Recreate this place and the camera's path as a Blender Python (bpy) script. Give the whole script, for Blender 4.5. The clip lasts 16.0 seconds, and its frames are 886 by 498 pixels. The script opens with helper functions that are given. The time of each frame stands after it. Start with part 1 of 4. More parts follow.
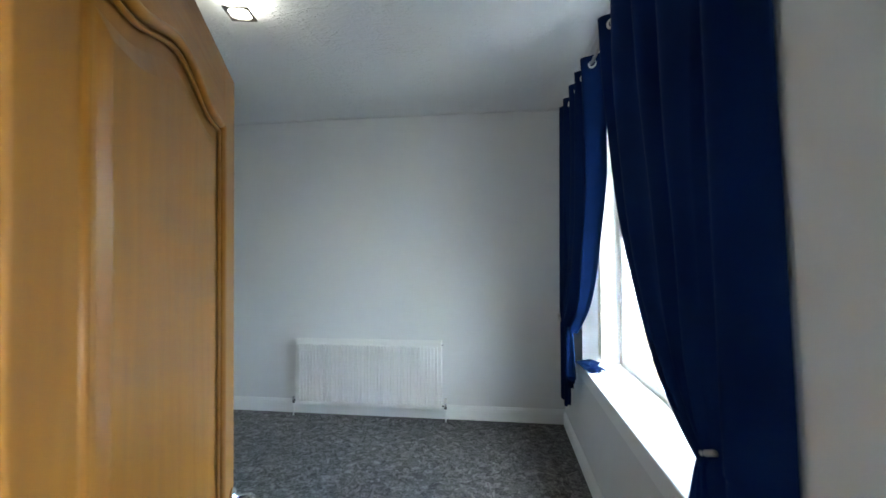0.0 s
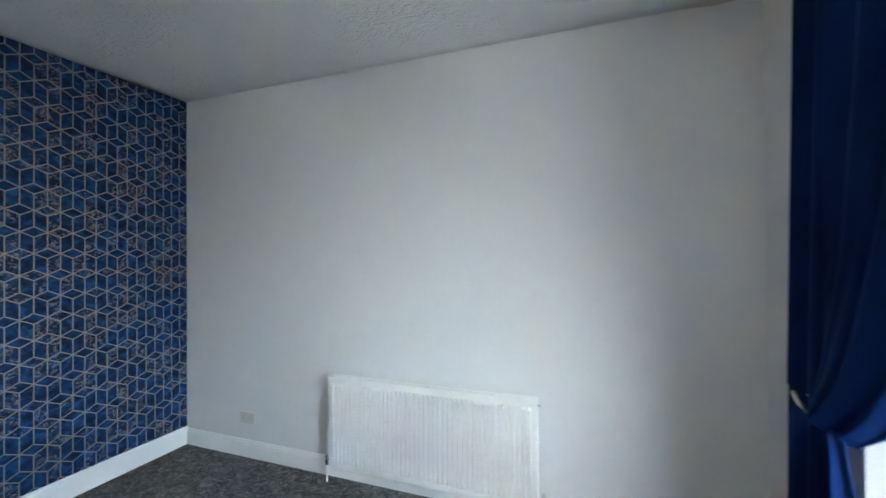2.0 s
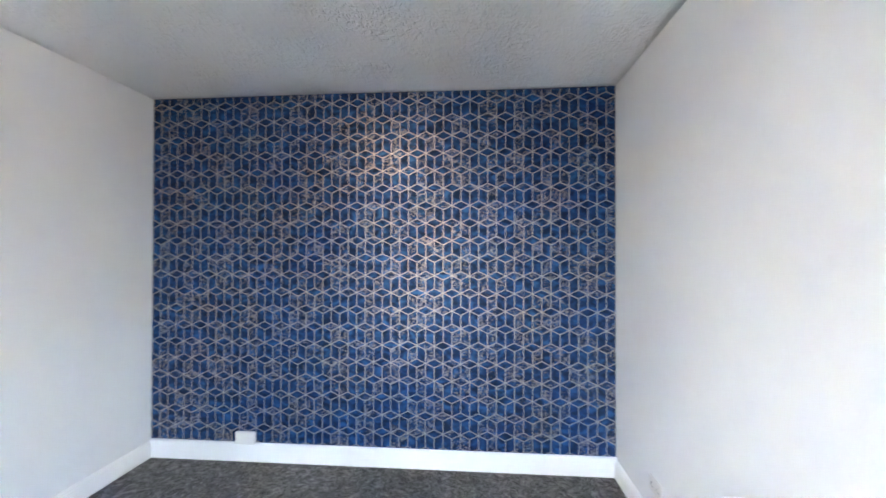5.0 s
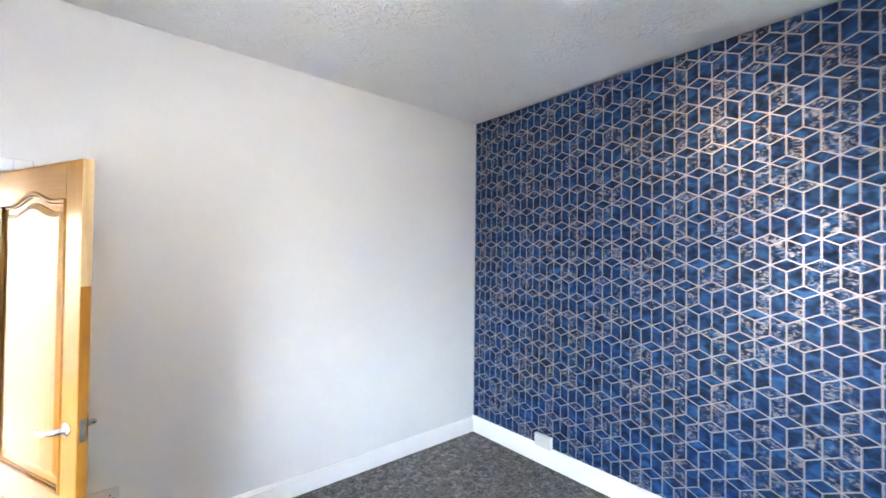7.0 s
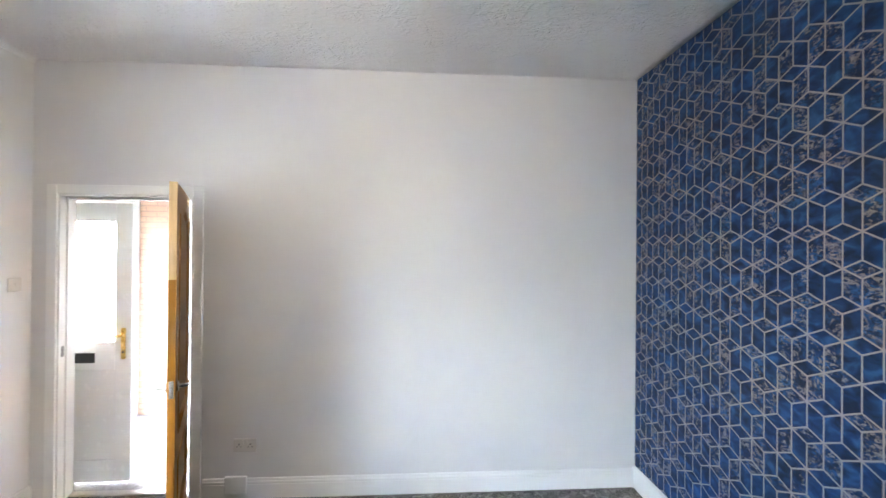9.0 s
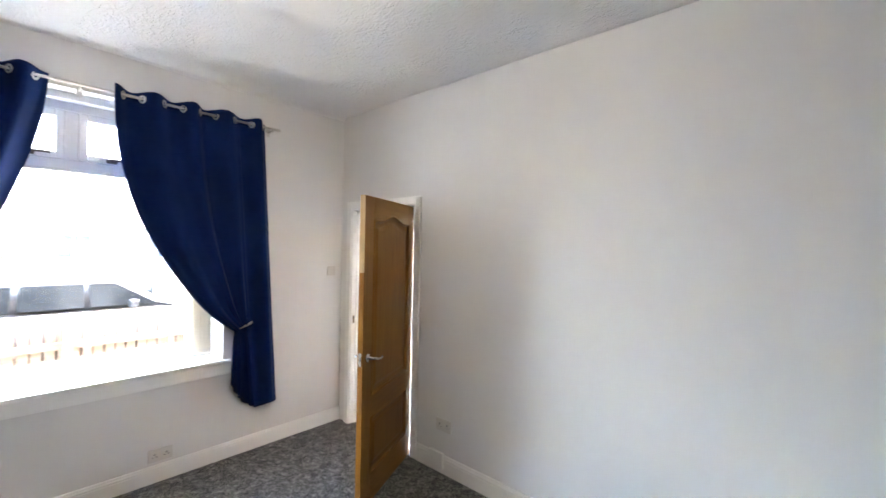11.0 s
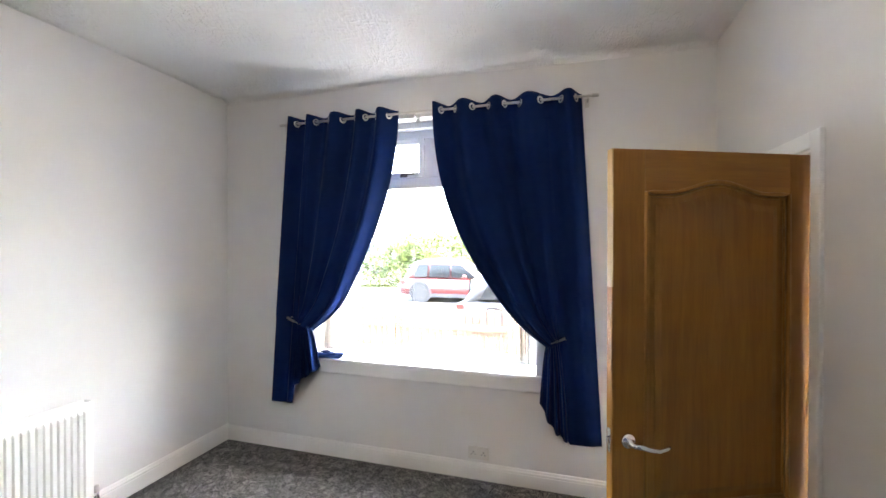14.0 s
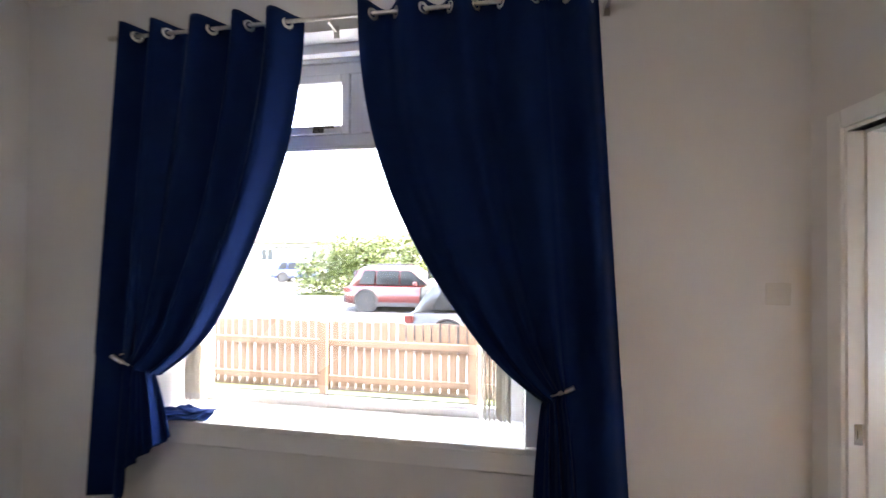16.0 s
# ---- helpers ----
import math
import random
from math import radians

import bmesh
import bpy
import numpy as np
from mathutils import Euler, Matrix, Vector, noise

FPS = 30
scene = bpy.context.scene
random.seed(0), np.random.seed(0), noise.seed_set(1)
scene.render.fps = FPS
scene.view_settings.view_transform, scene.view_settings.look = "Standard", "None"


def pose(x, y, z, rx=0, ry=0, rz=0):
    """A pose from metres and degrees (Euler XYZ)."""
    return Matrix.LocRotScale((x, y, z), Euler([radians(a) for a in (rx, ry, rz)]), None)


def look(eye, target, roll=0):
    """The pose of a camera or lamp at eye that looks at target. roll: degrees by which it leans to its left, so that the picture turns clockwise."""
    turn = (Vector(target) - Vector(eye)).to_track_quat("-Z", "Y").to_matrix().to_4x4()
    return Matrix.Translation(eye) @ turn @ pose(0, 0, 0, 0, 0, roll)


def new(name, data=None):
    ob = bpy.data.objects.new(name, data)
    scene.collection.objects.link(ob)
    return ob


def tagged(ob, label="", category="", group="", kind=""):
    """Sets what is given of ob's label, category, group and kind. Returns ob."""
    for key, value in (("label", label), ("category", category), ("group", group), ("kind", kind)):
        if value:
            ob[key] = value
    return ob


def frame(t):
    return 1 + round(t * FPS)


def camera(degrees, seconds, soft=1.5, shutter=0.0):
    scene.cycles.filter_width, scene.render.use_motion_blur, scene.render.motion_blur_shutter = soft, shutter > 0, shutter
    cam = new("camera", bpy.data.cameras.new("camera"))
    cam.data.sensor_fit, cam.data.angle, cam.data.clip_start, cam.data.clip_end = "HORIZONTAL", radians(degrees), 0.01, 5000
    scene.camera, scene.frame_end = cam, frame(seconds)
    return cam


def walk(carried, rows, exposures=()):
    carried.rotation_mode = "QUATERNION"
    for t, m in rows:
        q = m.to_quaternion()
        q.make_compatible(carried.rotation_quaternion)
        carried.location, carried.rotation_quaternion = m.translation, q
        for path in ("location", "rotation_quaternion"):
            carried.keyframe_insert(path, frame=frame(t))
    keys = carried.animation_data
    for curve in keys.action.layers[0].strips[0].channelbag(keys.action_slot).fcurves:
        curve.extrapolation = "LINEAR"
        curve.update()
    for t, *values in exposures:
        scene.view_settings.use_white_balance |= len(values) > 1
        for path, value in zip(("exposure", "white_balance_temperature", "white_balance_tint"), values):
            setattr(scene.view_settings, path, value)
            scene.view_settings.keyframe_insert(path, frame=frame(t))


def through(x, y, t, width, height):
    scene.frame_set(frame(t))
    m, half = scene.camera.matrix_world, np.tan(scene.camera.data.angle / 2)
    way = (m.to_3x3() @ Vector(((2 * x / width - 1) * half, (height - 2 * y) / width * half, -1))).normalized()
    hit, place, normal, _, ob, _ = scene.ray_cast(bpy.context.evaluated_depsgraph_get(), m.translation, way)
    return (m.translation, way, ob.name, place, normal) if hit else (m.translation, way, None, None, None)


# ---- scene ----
cam = camera(94.4, 16.0, shutter=0.3)
PATH = [
    (0, (-0.62, -0.232, 1.55), (-0.874, 1.751, 1.579), -0.3),
    (0.5, (-0.703, 0.138, 1.547), (-0.954, 2.122, 1.579), -0.1),
    (1, (-0.73, 0.487, 1.604), (-0.989, 2.47, 1.614), -0.3),
    (1.5, (-0.723, 0.824, 1.61), (-1.137, 2.78, 1.621), -0.5),
    (2, (-0.793, 1.151, 1.599), (-1.497, 3.023, 1.615), -0.4),
    (2.5, (-0.817, 1.474, 1.597), (-1.839, 3.193, 1.62), -0.5),
    (3, (-0.827, 1.761, 1.592), (-2.168, 3.245, 1.628), -0.5),
    (3.5, (-0.856, 2.068, 1.574), (-2.466, 3.254, 1.618), -0.5),
    (4, (-0.873, 2.336, 1.571), (-2.713, 3.117, 1.625), -0.5),
    (4.5, (-0.873, 2.512, 1.598), (-2.848, 2.826, 1.647), -0.1),
    (5, (-0.928, 2.617, 1.651), (-2.922, 2.457, 1.668), 0.1),
    (5.2, (-0.947, 2.639, 1.64), (-2.917, 2.295, 1.666), 0.1),
    (7.5, (-1.574, 2.822, 1.642), (-2.583, 1.096, 1.661), 0.6),
    (8.2, (-2.007, 2.845, 1.658), (-2.623, 0.942, 1.669), 0.5),
    (10.5, (-3.223, 2.574, 1.666), (-2.262, 0.82, 1.668), 1.0),
    (11, (-3.373, 2.282, 1.686), (-2.033, 0.797, 1.671), 1.2),
    (11.5, (-3.404, 2.085, 1.69), (-1.774, 0.927, 1.666), 1.0),
    (12, (-3.377, 1.831, 1.685), (-1.53, 1.065, 1.653), 0.5),
    (12.5, (-3.339, 1.58, 1.701), (-1.374, 1.207, 1.66), 0.4),
    (13, (-3.257, 1.29, 1.684), (-1.258, 1.322, 1.654), 0.1),
    (13.5, (-3.071, 1.062, 1.662), (-1.101, 1.404, 1.632), 0.1),
    (14, (-2.853, 0.888, 1.652), (-0.933, 1.451, 1.637), -0.0),
    (14.5, (-2.599, 0.812, 1.639), (-0.718, 1.491, 1.625), 0.1),
    (15, (-2.315, 0.936, 1.61), (-0.431, 1.607, 1.601), 0.1),
    (15.5, (-2.022, 1.026, 1.593), (-0.117, 1.634, 1.579), 0.1),
    (16, (-1.765, 1.118, 1.581), (0.207, 1.451, 1.599), 0.3),
]
EXPOSURES = [
    (0.0, 6.0, 6850, -1), (0.5, 6.15, 6800, -2), (1.0, 6.3, 6750, -3), (1.5, 6.4, 6500, -4), (2.0, 6.45, 6950, 2), (2.5, 6.45, 7600, 8), (3.0, 6.4, 7700, 11),
    (4.0, 6.4, 7650, 12), (4.5, 6.9, 7550, 11), (5.0, 7.5, 7500, 11), (7.5, 7.88, 7550, 11), (8.2, 7.75, 7600, 11), (10.5, 7.38, 7950, 11),
    (11.5, 7.32, 8000, 11), (13.5, 7.24, 8150, 12), (14.5, 6.93, 8250, 12), (15.5, 6.4, 8550, 15), (16.0, 6.18, 8600, 17),
]
walk(cam, [(t, look(eye, target, roll)) for t, eye, target, roll in PATH], EXPOSURES)

# ---- light ----
SUN_EL, SUN_AZ = 62.0, 170.0
world = bpy.data.worlds.new("sky")
scene.world = world
world.use_nodes = True
wn, wl = world.node_tree.nodes, world.node_tree.links
sky = wn.new("ShaderNodeTexSky")
sky.sky_type = "NISHITA"
sky.sun_disc = False
sky.air_density, sky.dust_density, sky.ozone_density = 1.0, 2.5, 1.0
sky.sun_elevation, sky.sun_rotation = radians(SUN_EL), radians(SUN_AZ)
wl.new(sky.outputs[0], wn["Background"].inputs["Color"])
wn["Background"].inputs["Strength"].default_value = 0.15
sun = new("sun", bpy.data.lights.new("sun", "SUN"))
sun.data.energy, sun.data.angle, sun.data.color = 0.25, radians(10.0), (1.0, 0.95, 0.88)
_a, _e = radians(SUN_AZ), radians(SUN_EL)
_d = Vector((math.sin(_a) * math.cos(_e), math.cos(_a) * math.cos(_e), math.sin(_e)))
sun.matrix_world = look(_d * 30, (0, 0, 0))

# ---- materials ----
class Mat:
    """A small wrapper round a node material."""

    def __init__(self, name, color=(0.8, 0.8, 0.8), rough=0.5, metal=0.0, spec=0.5):
        self.m = bpy.data.materials.new(name)
        self.m.use_nodes = True
        self.t = self.m.node_tree
        self.b = self.t.nodes["Principled BSDF"]
        self.b.inputs["Base Color"].default_value = (*color, 1)
        self.b.inputs["Roughness"].default_value = rough
        self.b.inputs["Metallic"].default_value = metal
        self.b.inputs["Specular IOR Level"].default_value = spec

    def put(self, sock, v):
        if isinstance(v, bpy.types.NodeSocket):
            self.t.links.new(v, sock)
        elif isinstance(v, (tuple, list)) and len(v) == 3 and sock.type == "RGBA":
            sock.default_value = (*v, 1)
        else:
            sock.default_value = v

    def math(self, op, a, b=0.0, c=0.0, clamp=False):
        n = self.t.nodes.new("ShaderNodeMath")
        n.operation, n.use_clamp = op, clamp
        for s, v in zip(n.inputs, (a, b, c)):
            self.put(s, v)
        return n.outputs[0]

    def coord(self, kind="Object"):
        return self.t.nodes.new("ShaderNodeTexCoord").outputs[kind]

    def place(self):
        return self.t.nodes.new("ShaderNodeNewGeometry").outputs["Position"]

    def scale(self, v, s):
        n = self.t.nodes.new("ShaderNodeMapping")
        self.put(n.inputs["Vector"], v)
        n.inputs["Scale"].default_value = s
        return n.outputs[0]

    def noise(self, v, scale, detail=4.0, rough=0.55, dist=0.0):
        n = self.t.nodes.new("ShaderNodeTexNoise")
        self.put(n.inputs["Vector"], v)
        n.inputs["Scale"].default_value = scale
        n.inputs["Detail"].default_value = detail
        n.inputs["Roughness"].default_value = rough
        n.inputs["Distortion"].default_value = dist
        return n.outputs["Fac"]

    def voronoi(self, v, scale, feature="F1"):
        n = self.t.nodes.new("ShaderNodeTexVoronoi")
        n.feature = feature
        self.put(n.inputs["Vector"], v)
        n.inputs["Scale"].default_value = scale
        return n.outputs["Distance"]

    def ramp(self, f, stops):
        n = self.t.nodes.new("ShaderNodeValToRGB")
        self.put(n.inputs[0], f)
        e = n.color_ramp.elements
        while len(e) < len(stops):
            e.new(0.5)
        for el, (p, c) in zip(e, stops):
            el.position = p
            el.color = (*c, 1) if isinstance(c, tuple) else (c, c, c, 1)
        return n.outputs[0]

    def mix(self, f, a, b):
        n = self.t.nodes.new("ShaderNodeMix")
        n.data_type = "RGBA"
        self.put(n.inputs[0], f)
        self.put(n.inputs[6], a)
        self.put(n.inputs[7], b)
        return n.outputs[2]

    def bump(self, h, strength, dist):
        n = self.t.nodes.new("ShaderNodeBump")
        n.inputs["Strength"].default_value = strength
        n.inputs["Distance"].default_value = dist
        self.put(n.inputs["Height"], h)
        self.t.links.new(n.outputs[0], self.b.inputs["Normal"])

    def set(self, **kw):
        for k, v in kw.items():
            self.put(self.b.inputs[k.replace("_", " ")], v)
        return self


def painted(name, base, rough, big=0.06, grain=220.0, strength=0.12):
    k = Mat(name, base, rough)
    p = k.place()
    f = k.math("ADD", k.math("MULTIPLY", k.noise(p, 1.3, 3), 0.6), k.math("MULTIPLY", k.noise(p, 9, 4), 0.4))
    k.set(Base_Color=k.mix(f, tuple(c * (1 - big) for c in base), tuple(min(1, c * (1 + big * 0.5)) for c in base)))
    k.set(Roughness=k.math("MULTIPLY_ADD", k.noise(p, 14, 3), 0.2, rough - 0.1))
    k.bump(k.noise(p, grain, 3), strength, 0.002)
    return k.m


WALL = painted("wall_paint", (0.735, 0.73, 0.727), 0.8)
GLOSS = painted("gloss_white_paint", (0.82, 0.82, 0.81), 0.42, 0.02, 25, 0.006)
UPVC = painted("white_upvc", (0.82, 0.82, 0.81), 0.25, 0.03, 40, 0.02)
PLASTIC = painted("white_plastic", (0.63, 0.61, 0.58), 0.35, 0.02, 40, 0.02)
RADPAINT = painted("radiator_enamel", (0.80, 0.79, 0.77), 0.35, 0.02, 60, 0.01)


def make_ceiling():
    k = Mat("textured_ceiling_paint", (0.76, 0.755, 0.75), 0.6)
    p = k.place()
    swirl = k.noise(p, 8, 2, 0.5, 2.4)
    dab = k.noise(k.scale(p, (1, 2.2, 1)), 21, 2, 0.5, 1.2)
    mask = k.ramp(k.noise(p, 2.4, 2), [(0.40, 0.25), (0.62, 1.0)])
    h = k.math("ADD", k.math("MULTIPLY", k.ramp(swirl, [(0.5, 0.0), (0.62, 1.0)]), 0.5), k.math("MULTIPLY", k.ramp(dab, [(0.48, 0.0), (0.66, 1.0)]), 0.8))
    k.bump(k.math("MULTIPLY", h, mask), 0.75, 0.009)
    k.set(Base_Color=k.mix(k.noise(p, 1.7, 3), (0.77, 0.76, 0.755), (0.82, 0.82, 0.815)))
    return k.m


CEIL = make_ceiling()


def make_carpet(name, lo, mid, hi):
    k = Mat(name, mid, 0.95, spec=0.15)
    p = k.place()
    tuft = k.noise(p, 85, 4, 0.75)
    clump = k.noise(p, 19, 5, 0.72, 1.2)
    wide = k.noise(p, 2.2, 3)
    f = k.math("ADD", k.math("MULTIPLY", tuft, 0.42), k.math("MULTIPLY", clump, 0.58))
    col = k.ramp(f, [(0.42, lo), (0.50, mid), (0.59, hi)])
    k.set(Base_Color=k.mix(k.math("MULTIPLY", wide, 0.5), col, lo), Sheen_Weight=0.2, Sheen_Roughness=0.5)
    k.bump(k.math("ADD", tuft, clump), 1.0, 0.02)
    return k.m


CARPET = make_carpet("charcoal_carpet_pile", (0.020, 0.020, 0.022), (0.108, 0.106, 0.106), (0.38, 0.37, 0.365))


def make_wallpaper():
    """Printed cubes: rhombi and tall faces outlined in champagne foil."""
    k = Mat("geometric_wallpaper", (0.05, 0.12, 0.35), 0.45)
    W, A, B = 0.1350, 0.033, 0.1015
    ROW = A + B
    sep = k.t.nodes.new("ShaderNodeSeparateXYZ")
    k.put(sep.inputs[0], k.place())
    m = k.math
    u = m("DIVIDE", m("ADD", sep.outputs[1], 10.0 - WP_Y), W)
    v = m("DIVIDE", m("ADD", sep.outputs[2], 10.0 - WP_Z), ROW)
    row = m("FLOOR", v)
    fy = m("MULTIPLY", m("FRACT", v), ROW)
    fx = m("SUBTRACT", m("FRACT", m("ADD", u, m("MULTIPLY", m("MODULO", row, 2.0), 0.5))), 0.5)
    ax = m("ABSOLUTE", fx)
    l3 = m("ADD", m("MULTIPLY", ax, 2 * A), B - A)
    l4 = m("SUBTRACT", A + B, m("MULTIPLY", ax, 2 * A))
    slope = math.cos(math.atan2(2 * A, W))
    d1 = m("MULTIPLY", m("SUBTRACT", 0.5, ax), W)
    d2 = m("ADD", m("MULTIPLY", ax, W), m("MULTIPLY", m("GREATER_THAN", fy, B - A), 1.0))
    d3 = m("MULTIPLY", m("ABSOLUTE", m("SUBTRACT", fy, l3)), slope)
    d4 = m("MULTIPLY", m("ABSOLUTE", m("SUBTRACT", fy, l4)), slope)
    d = m("MINIMUM", m("MINIMUM", d1, d2), m("MINIMUM", d3, d4))
    line = m("LESS_THAN", d, 0.0032)
    up = m("GREATER_THAN", fy, l4)
    rhomb = m("MULTIPLY", m("GREATER_THAN", fy, l3), m("SUBTRACT", 1.0, up))
    row2 = m("ADD", row, up)
    u2 = m("ADD", u, m("MULTIPLY", m("MODULO", row2, 2.0), 0.5))
    col = m("FLOOR", u2)
    side = m("GREATER_THAN", m("FRACT", u2), 0.5)
    face = m("MAXIMUM", m("MULTIPLY", rhomb, 2.0), m("MULTIPLY", side, m("SUBTRACT", 1.0, rhomb)))
    comb = k.t.nodes.new("ShaderNodeCombineXYZ")
    for s, val in zip(comb.inputs, (m("ADD", m("MODULO", col, 7.0), 0.5), m("ADD", m("MODULO", row2, 6.0), 0.5), m("ADD", face, 0.5))):
        k.put(s, val)
    wn_ = k.t.nodes.new("ShaderNodeTexWhiteNoise")
    wn_.noise_dimensions = "3D"
    k.put(wn_.inputs["Vector"], comb.outputs[0])
    r = wn_.outputs["Value"]
    p = k.place()
    # each face has its own patch of one marbled wash
    vec = k.t.nodes.new("ShaderNodeVectorMath")
    vec.operation = "MULTIPLY_ADD"
    k.put(vec.inputs[0], wn_.outputs["Color"])
    vec.inputs[1].default_value = (9.0, 9.0, 9.0)
    k.put(vec.inputs[2], p)
    q = vec.outputs[0]
    wash = k.noise(k.scale(q, (1, 1, 1.5)), 14, 2, 0.45, 0.6)
    streak = k.noise(k.scale(q, (1, 0.8, 1.5)), 36, 4, 0.65, 1.6)
    blue = k.ramp(m("ADD", m("ADD", m("MULTIPLY", r, 0.08), m("MULTIPLY", wash, 0.95)), m("MULTIPLY", k.noise(p, 130, 2), 0.08)),
                  [(0.38, (0.0028, 0.0075, 0.028)), (0.56, (0.0074, 0.031, 0.100)), (0.78, (0.019, 0.098, 0.235))])
    marbled = m("GREATER_THAN", r, 0.48)
    vein = k.noise(k.scale(q, (1, 1, 1.5)), 19, 5, 0.64, 2.4)
    clump = k.ramp(k.noise(q, 17, 2, 0.5, 0.8), [(0.42, 0.0), (0.55, 1.0)])
    foilmask = m("MULTIPLY", m("MULTIPLY", marbled, clump), k.ramp(vein, [(0.51, 0.0), (0.55, 0.75), (0.60, 0.75), (0.66, 0.05)]))
    foilcol = k.mix(k.noise(p, 60, 2), (0.20, 0.17, 0.165), (0.52, 0.44, 0.40))
    dark = m("MULTIPLY", m("MULTIPLY", marbled, k.ramp(streak, [(0.42, 1.0), (0.54, 0.0)])), 0.85)
    inked = k.mix(dark, blue, (0.006, 0.008, 0.020))
    c = k.mix(foilmask, inked, foilcol)
    c = k.mix(line, c, (0.39, 0.33, 0.31))
    shiny = m("MAXIMUM", line, foilmask)
    k.set(Base_Color=c, Metallic=m("MULTIPLY", shiny, 0.9), Roughness=m("MULTIPLY_ADD", shiny, -0.13, 0.45))
    k.set(Specular_IOR_Level=0.4, Specular_Tint=(0.38, 0.60, 1.0, 1.0))
    k.bump(m("ADD", m("MULTIPLY", line, 0.6), m("MULTIPLY", k.noise(p, 300, 2), 0.5)), 0.25, 0.0012)
    return k.m


WP_Y, WP_Z = 1.905 - 0.0675, 2.193 - 0.1015
PAPER = make_wallpaper()


def make_wood(name, lo, hi, axis, rough=0.38):
    k = Mat(name, hi, rough, spec=0.3)
    p = k.coord()
    s = {"z": (26, 26, 1.6), "x": (1.6, 26, 26)}[axis]
    grain = k.noise(k.scale(p, s), 1.6, 6, 0.62, 0.5)
    pore = k.noise(k.scale(p, tuple(c * 5 for c in s)), 1.6, 3)
    f = k.math("ADD", k.math("MULTIPLY", grain, 0.75), k.math("MULTIPLY", pore, 0.25))
    k.set(Base_Color=k.ramp(f, [(0.32, lo), (0.68, hi)]), Coat_Weight=0.12, Coat_Roughness=0.2)
    k.set(Roughness=k.math("MULTIPLY_ADD", pore, 0.2, rough - 0.1))
    k.bump(f, 0.12, 0.0015)
    return k.m


OAK = make_wood("oak_veneer", (0.24, 0.091, 0.011), (0.34, 0.143, 0.021), "z")
OAKX = make_wood("oak_veneer_rail", (0.24, 0.091, 0.011), (0.34, 0.143, 0.021), "x")
RAWOAK = make_wood("bare_oak_edge", (0.50, 0.33, 0.16), (0.66, 0.47, 0.27), "z", 0.6)
FENCEWOOD = make_wood("fence_timber", (0.115, 0.076, 0.052), (0.165, 0.112, 0.078), "z", 0.8)


def metal(name, base, rough):
    k = Mat(name, base, rough, 1.0)
    k.set(Roughness=k.math("MULTIPLY_ADD", k.noise(k.place(), 60, 3), 0.12, rough - 0.04))
    return k.m


CHROME = metal("chrome", (0.72, 0.72, 0.74), 0.14)
STEEL = metal("brushed_steel", (0.62, 0.60, 0.58), 0.28)
EYELET = metal("satin_nickel", (0.78, 0.77, 0.75), 0.32)
BRASS = metal("brass", (0.72, 0.48, 0.16), 0.25)
IRON = metal("dark_metal", (0.12, 0.11, 0.10), 0.4)


def make_cloth(name, lo, hi, through=0.06):
    k = Mat(name, hi, 0.65, spec=0.06)
    p = k.place()
    weave = k.noise(k.scale(p, (1, 1, 0.35)), 420, 2)
    k.set(Base_Color=k.mix(k.noise(p, 3.5, 3), lo, hi), Sheen_Weight=0.05, Sheen_Roughness=0.35)
    k.set(Sheen_Tint=(0.10, 0.30, 1.0, 1.0), Specular_Tint=tuple(min(1.0, 0.35 + c * 6) for c in hi) + (1.0,))
    k.bump(k.math("ADD", k.math("MULTIPLY", weave, 0.3), k.noise(p, 24, 3)), 0.25, 0.004)
    tr = k.t.nodes.new("ShaderNodeBsdfTranslucent")
    tr.inputs[0].default_value = (*[c * 1.5 for c in hi], 1)
    mx = k.t.nodes.new("ShaderNodeMixShader")
    mx.inputs[0].default_value = through
    out = k.t.nodes["Material Output"]
    k.t.links.new(k.b.outputs[0], mx.inputs[1])
    k.t.links.new(tr.outputs[0], mx.inputs[2])
    k.t.links.new(mx.outputs[0], out.inputs[0])
    return k.m


NAVY = make_cloth("navy_blackout_cloth", (0.0030, 0.0118, 0.054), (0.0064, 0.0255, 0.108), 0.026)
GREYCLOTH = make_cloth("grey_curtain_cloth", (0.55, 0.55, 0.57), (0.68, 0.68, 0.70), 0.45)
VANE = make_cloth("cream_blind_fabric", (0.58, 0.54, 0.46), (0.68, 0.63, 0.55), 0.22)


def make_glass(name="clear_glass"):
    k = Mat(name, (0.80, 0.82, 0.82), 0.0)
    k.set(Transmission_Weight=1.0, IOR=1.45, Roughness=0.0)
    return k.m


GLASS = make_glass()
CARGLASS = Mat("dark_car_glass", (0.008, 0.009, 0.010), 0.10).set(Specular_IOR_Level=0.16).m
HOUSEGLASS = Mat("house_window_glass", (0.03, 0.035, 0.04), 0.08).m


def plain(name, base, rough, var=0.15, scale=8.0, bump=0.2):
    k = Mat(name, base, rough)
    p = k.place()
    k.set(Base_Color=k.mix(k.noise(p, scale, 5), tuple(c * (1 - var) for c in base), tuple(c * (1 + var) for c in base)))
    k.bump(k.noise(p, scale * 6, 4), bump, 0.01)
    return k.m


